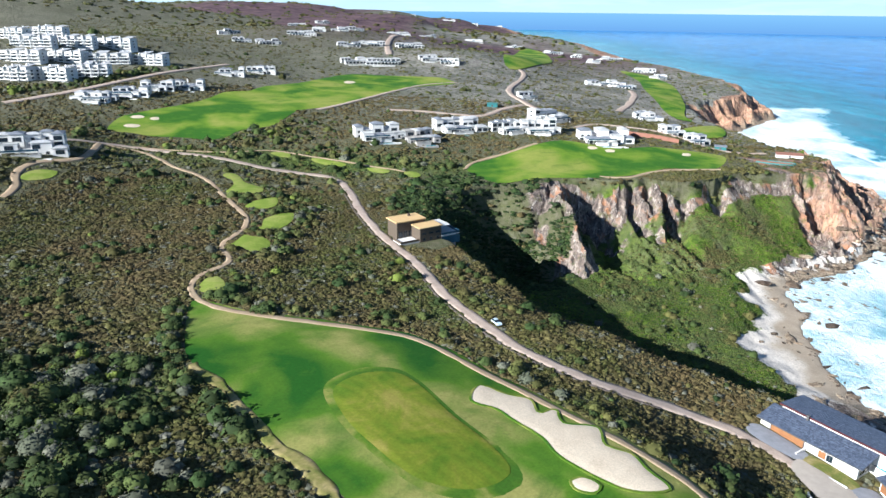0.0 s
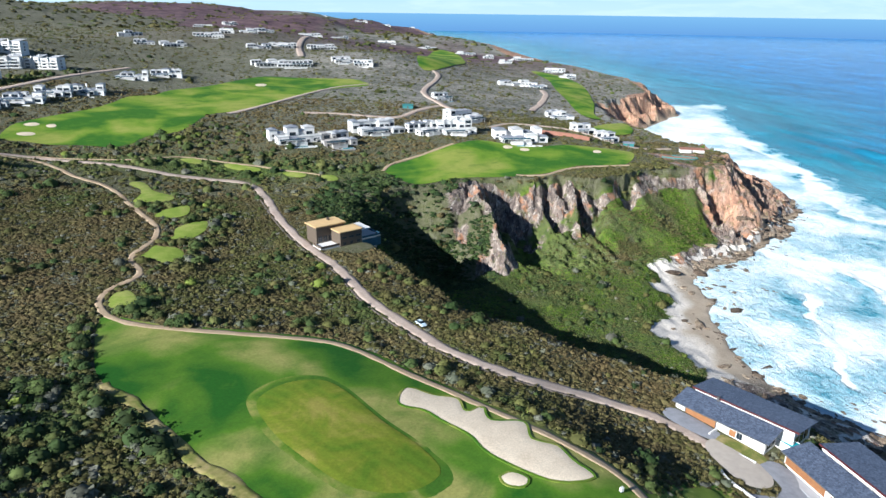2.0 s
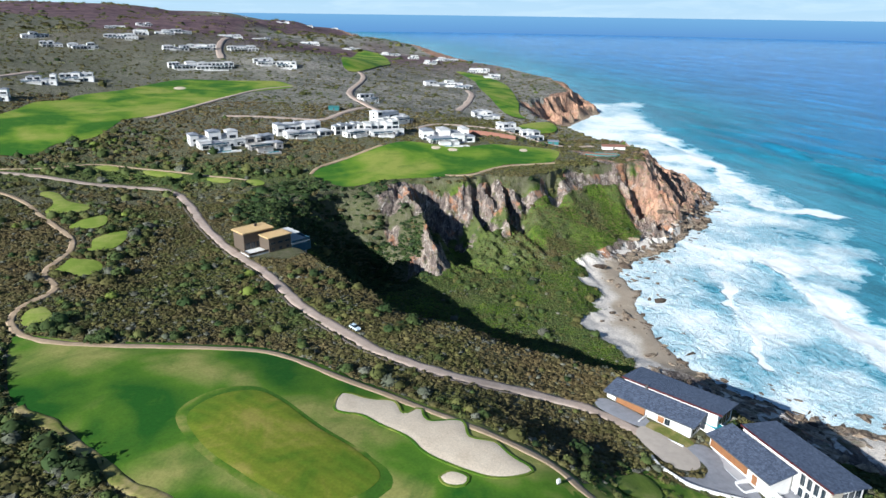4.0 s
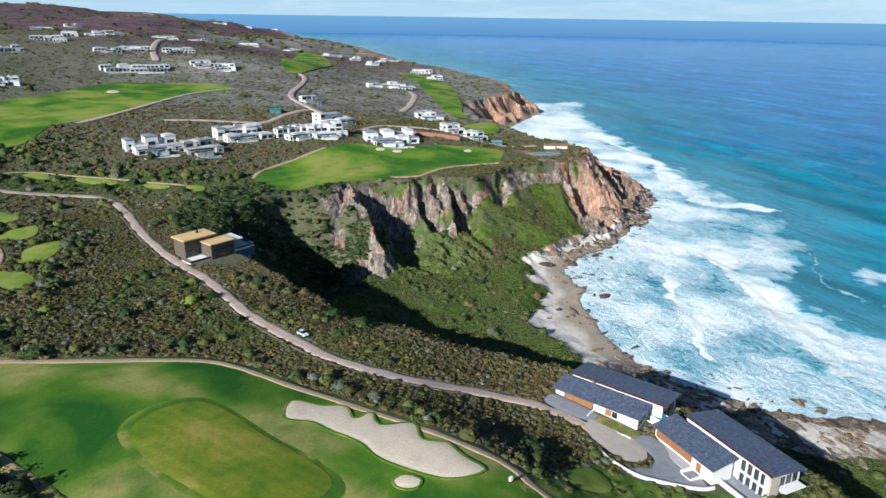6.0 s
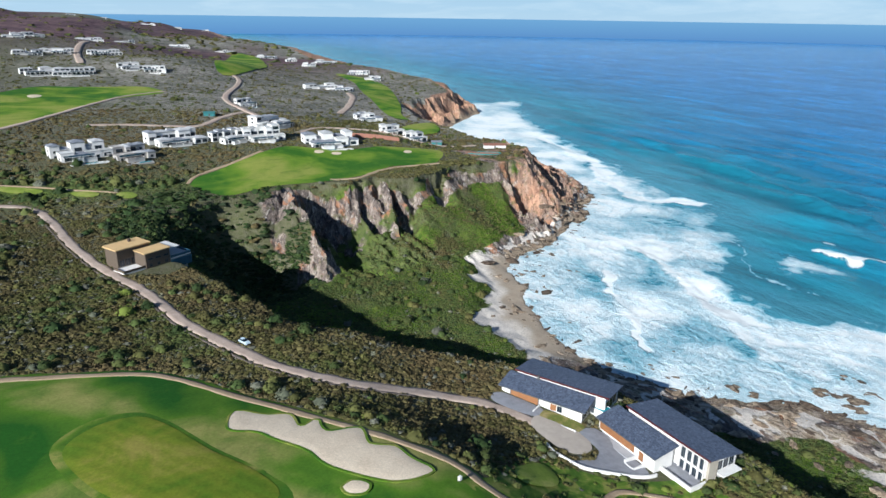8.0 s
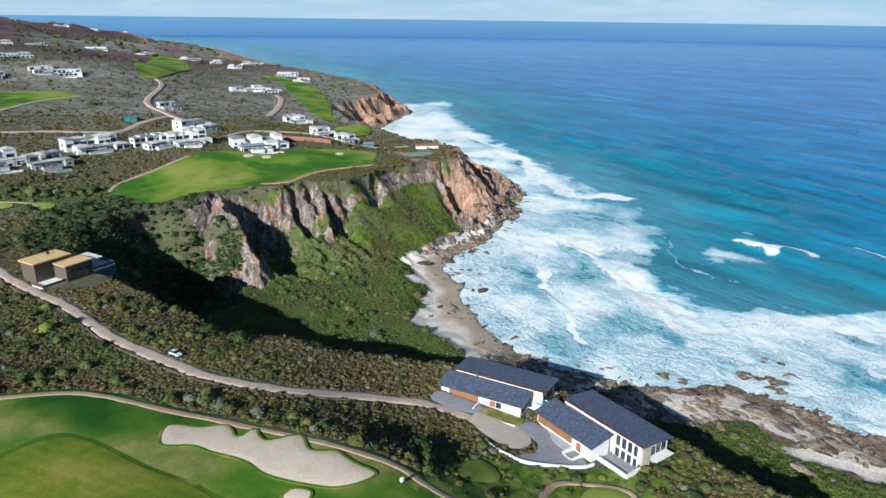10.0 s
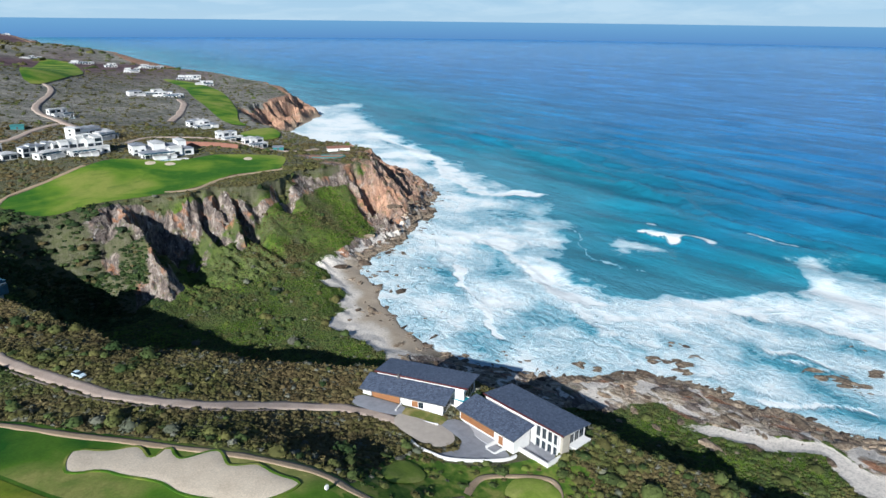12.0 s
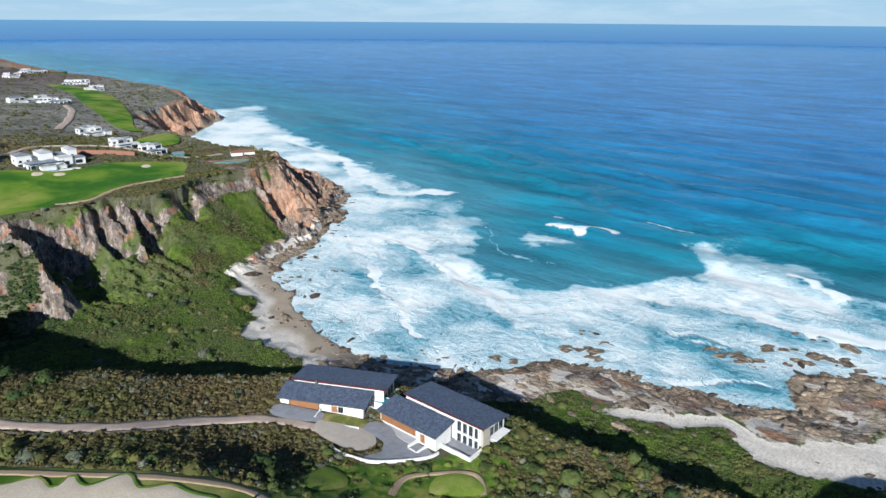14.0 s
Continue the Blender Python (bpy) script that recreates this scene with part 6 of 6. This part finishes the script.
def grow(name, area, gap, low, cards, sizes, chance, label, margin=0.6, core=True, tall=0.75, least=0.0, shift=0.0, everywhere=0.0):
    """low: the ground-hugging scrub; otherwise bushes where it is green."""
    rng = plant_rng
    x, y = scatter(*area, gap, rng)
    d1, d2 = shore(x, y)
    rock_c, sand_c, _, lush_c, burnt_c = cover(x, y, d1, d2)
    green = np.maximum(greenness(x, y, d2), everywhere)
    odds = (1 - smooth(0.35, 0.6, rock_c)) * (1 - smooth(0.2, 0.5, sand_c)) * (d1 > 9) * (1 - 0.7 * burnt_c)
    odds *= chance if low else chance * np.clip(green * 1.25, np.where(y > 430, 0.005, 0.02), 1) * (green > least) * (1 - 0.9 * np.exp(-(((x - 88) / 22) ** 2 + ((y - 106) / 12) ** 2)))
    if low:
        odds = odds * (1 - 0.93 * smooth(0.1, 0.5, np.exp(-(((x - 88) / 30) ** 2 + ((y - 107 + 0.1 * (x - 88)) / 14) ** 2))))
    ok = (rng.random(len(x)) < odds) & clear_of_things(x, y, margin)
    x, y, d2, green, lush_c = x[ok], y[ok], d2[ok], green[ok], lush_c[ok]
    z = land_height(x, y)
    n = len(x)
    r = (sizes[0] + (sizes[1] - sizes[0]) * 1.5 * rng.random(n) ** 2) * (1 + 0.35 * fbm(x / 9, y / 9, 211))
    if low:
        r *= 1 - 0.45 * lush_c
    wide = fbm(x / 35, y / 35, 213)
    spot = fbm(x / 6, y / 6, 215)
    if low:
        tone = shift + 0.29 + 0.22 * wide + 0.12 * spot + rng.normal(0, 0.055, n) + 0.25 * lush_c
        tone = np.where(rng.random(n) < 0.03 + 0.10 * smooth(0.2, 0.6, spot), rng.uniform(0.86, 0.92, n), tone)
        tone = np.where((lush_c > 0.5) & (rng.random(n) < 0.85), rng.uniform(0.42, 0.70, n), tone)
        tone = np.where((y > 400) & (lush_c < 0.3), 0.65 * tone, tone)
        tone = np.where((y > 335) & (x > 122) & (x < 222), 0.36 + 0.1 * spot + rng.normal(0, 0.05, n), tone)
        # dark-leaved bushes at the valley head; their tones also carry the shade there
        shady_thicket = np.exp(-(((x - 26) / 46) ** 2 + ((y - 344) / 52) ** 2))
        r = np.where(shady_thicket > 0.3, 1.5 * r, r)
        tone = np.where((shady_thicket > 0.3) & (rng.random(n) < 0.92), rng.uniform(0.68, 0.8, n), tone)
        high = r * rng.uniform(0.2, 0.55, n)
    else:
        tone = np.where(rng.random(n) < 0.5, rng.uniform(0.6, 0.77, n), rng.uniform(0.34, 0.6, n))
        tone = np.where(rng.random(n) < 0.10, rng.uniform(0.83, 0.88, n), tone)
        tone = np.where(rng.random(n) < 0.04, 1.0, tone)
        tone = np.where((x < -15) & (y < 190) & (rng.random(n) < 0.6), np.where(rng.random(n) < 0.22, rng.uniform(0.83, 0.87, n), rng.uniform(0.52, 0.77, n)), tone)
        tone = np.where((x > 160) & (y < 135), rng.uniform(0.46, 0.64, n), tone)
        tees = (x > 56) & (x < 114) & (y > 84) & (y < 124)
        tone = np.where(tees, np.where(rng.random(n) < 0.2, 1.0, rng.uniform(0.48, 0.66, n)), tone)
        # taller bushes at the valley head carry its shade in darker tones too
        shady_thicket = np.exp(-(((x - 18) / 48) ** 2 + ((y - 345) / 55) ** 2))
        tone = np.where((shady_thicket > 0.25) & (rng.random(n) < 0.85), rng.uniform(0.66, 0.8, n), tone)
        high = r * rng.uniform(tall, tall + 0.5, n)
    return clumps(name, x, y, z, r, high, tone, cards, rng, label, core)


grow("scrub", (-190, 170, 40, 345), 1.12, True, 9, (0.6, 1.15), 0.97, "low dense brown and olive coastal scrub", 0.3)
grow("bushes", (-190, 165, 62, 345), 2.5, False, 46, (1.0, 2.1), 1.0, "tall dark green and grey-green bushes", 1.5)
grow("bushes", (-170, -10, 62, 190), 3.8, False, 150, (1.9, 3.2), 0.85, "large rounded dark green and grey-green bushes", 2.8, True, 0.8, 0.55)
grow("scrub", (162, 300, 10, 215), 1.2, True, 8, (0.6, 1.2), 0.97, "low green scrub on the bank above the beach", 0.3)
grow("bushes", (168, 290, 10, 130), 2.6, False, 34, (0.7, 1.5), 0.5, "low flat green bushes on the bank above the beach", 1.0, True, 0.25, 0.0, 0.0, 0.6)
grow("bushes", (104, 142, 45, 112), 3.2, False, 50, (0.7, 2.2), 0.45, "flat olive bushes on the crest of the bank", 1.0, True, 0.3, 0.0, 0.0, 0.6)
grow("scrub", (-420, 275, 345, 640), 2.4, True, 6, (0.9, 1.7), 0.5, "low olive scrub on the hillside", 1.0, True, 0.75, 0.0, -0.02)
grow("bushes", (-420, 270, 345, 640), 4.8, False, 18, (1.4, 2.8), 0.8, "dark green bushes on the hillside", 2.2)
grow("scrub", (-330, -190, 200, 345), 3.0, True, 7, (1.2, 2.2), 0.85, "low olive scrub on the slope", 1.0, False)
grow("scrub", (-650, 470, 640, 1300), 6.0, True, 5, (1.0, 2.2), 0.42, "distant olive scrub on the slope", 3.0, True, 0.75, 0.0, 0.3)
grow("bushes", (-650, 400, 640, 1100), 11.0, False, 14, (2.2, 4.4), 0.8, "distant dark bushes on the slope", 3.0)
grow("bushes", (56, 116, 84, 127), 1.9, False, 36, (0.5, 1.4), 0.34, "low bright green bushes round the small tees", 0.4, True, 0.3, 0.0, 0.0, 0.75)
grow("scrub", (122, 222, 335, 418), 1.5, True, 8, (0.5, 0.95), 0.9, "low green scrub on the grassy flank of the headland", 0.3)
grow("scrub", (-1500, 460, 1300, 2900), 24.0, True, 6, (4.0, 7.0), 0.6, "far bushes dotted over the hills", 4.0, True, 0.75, 0.0, 0.35)
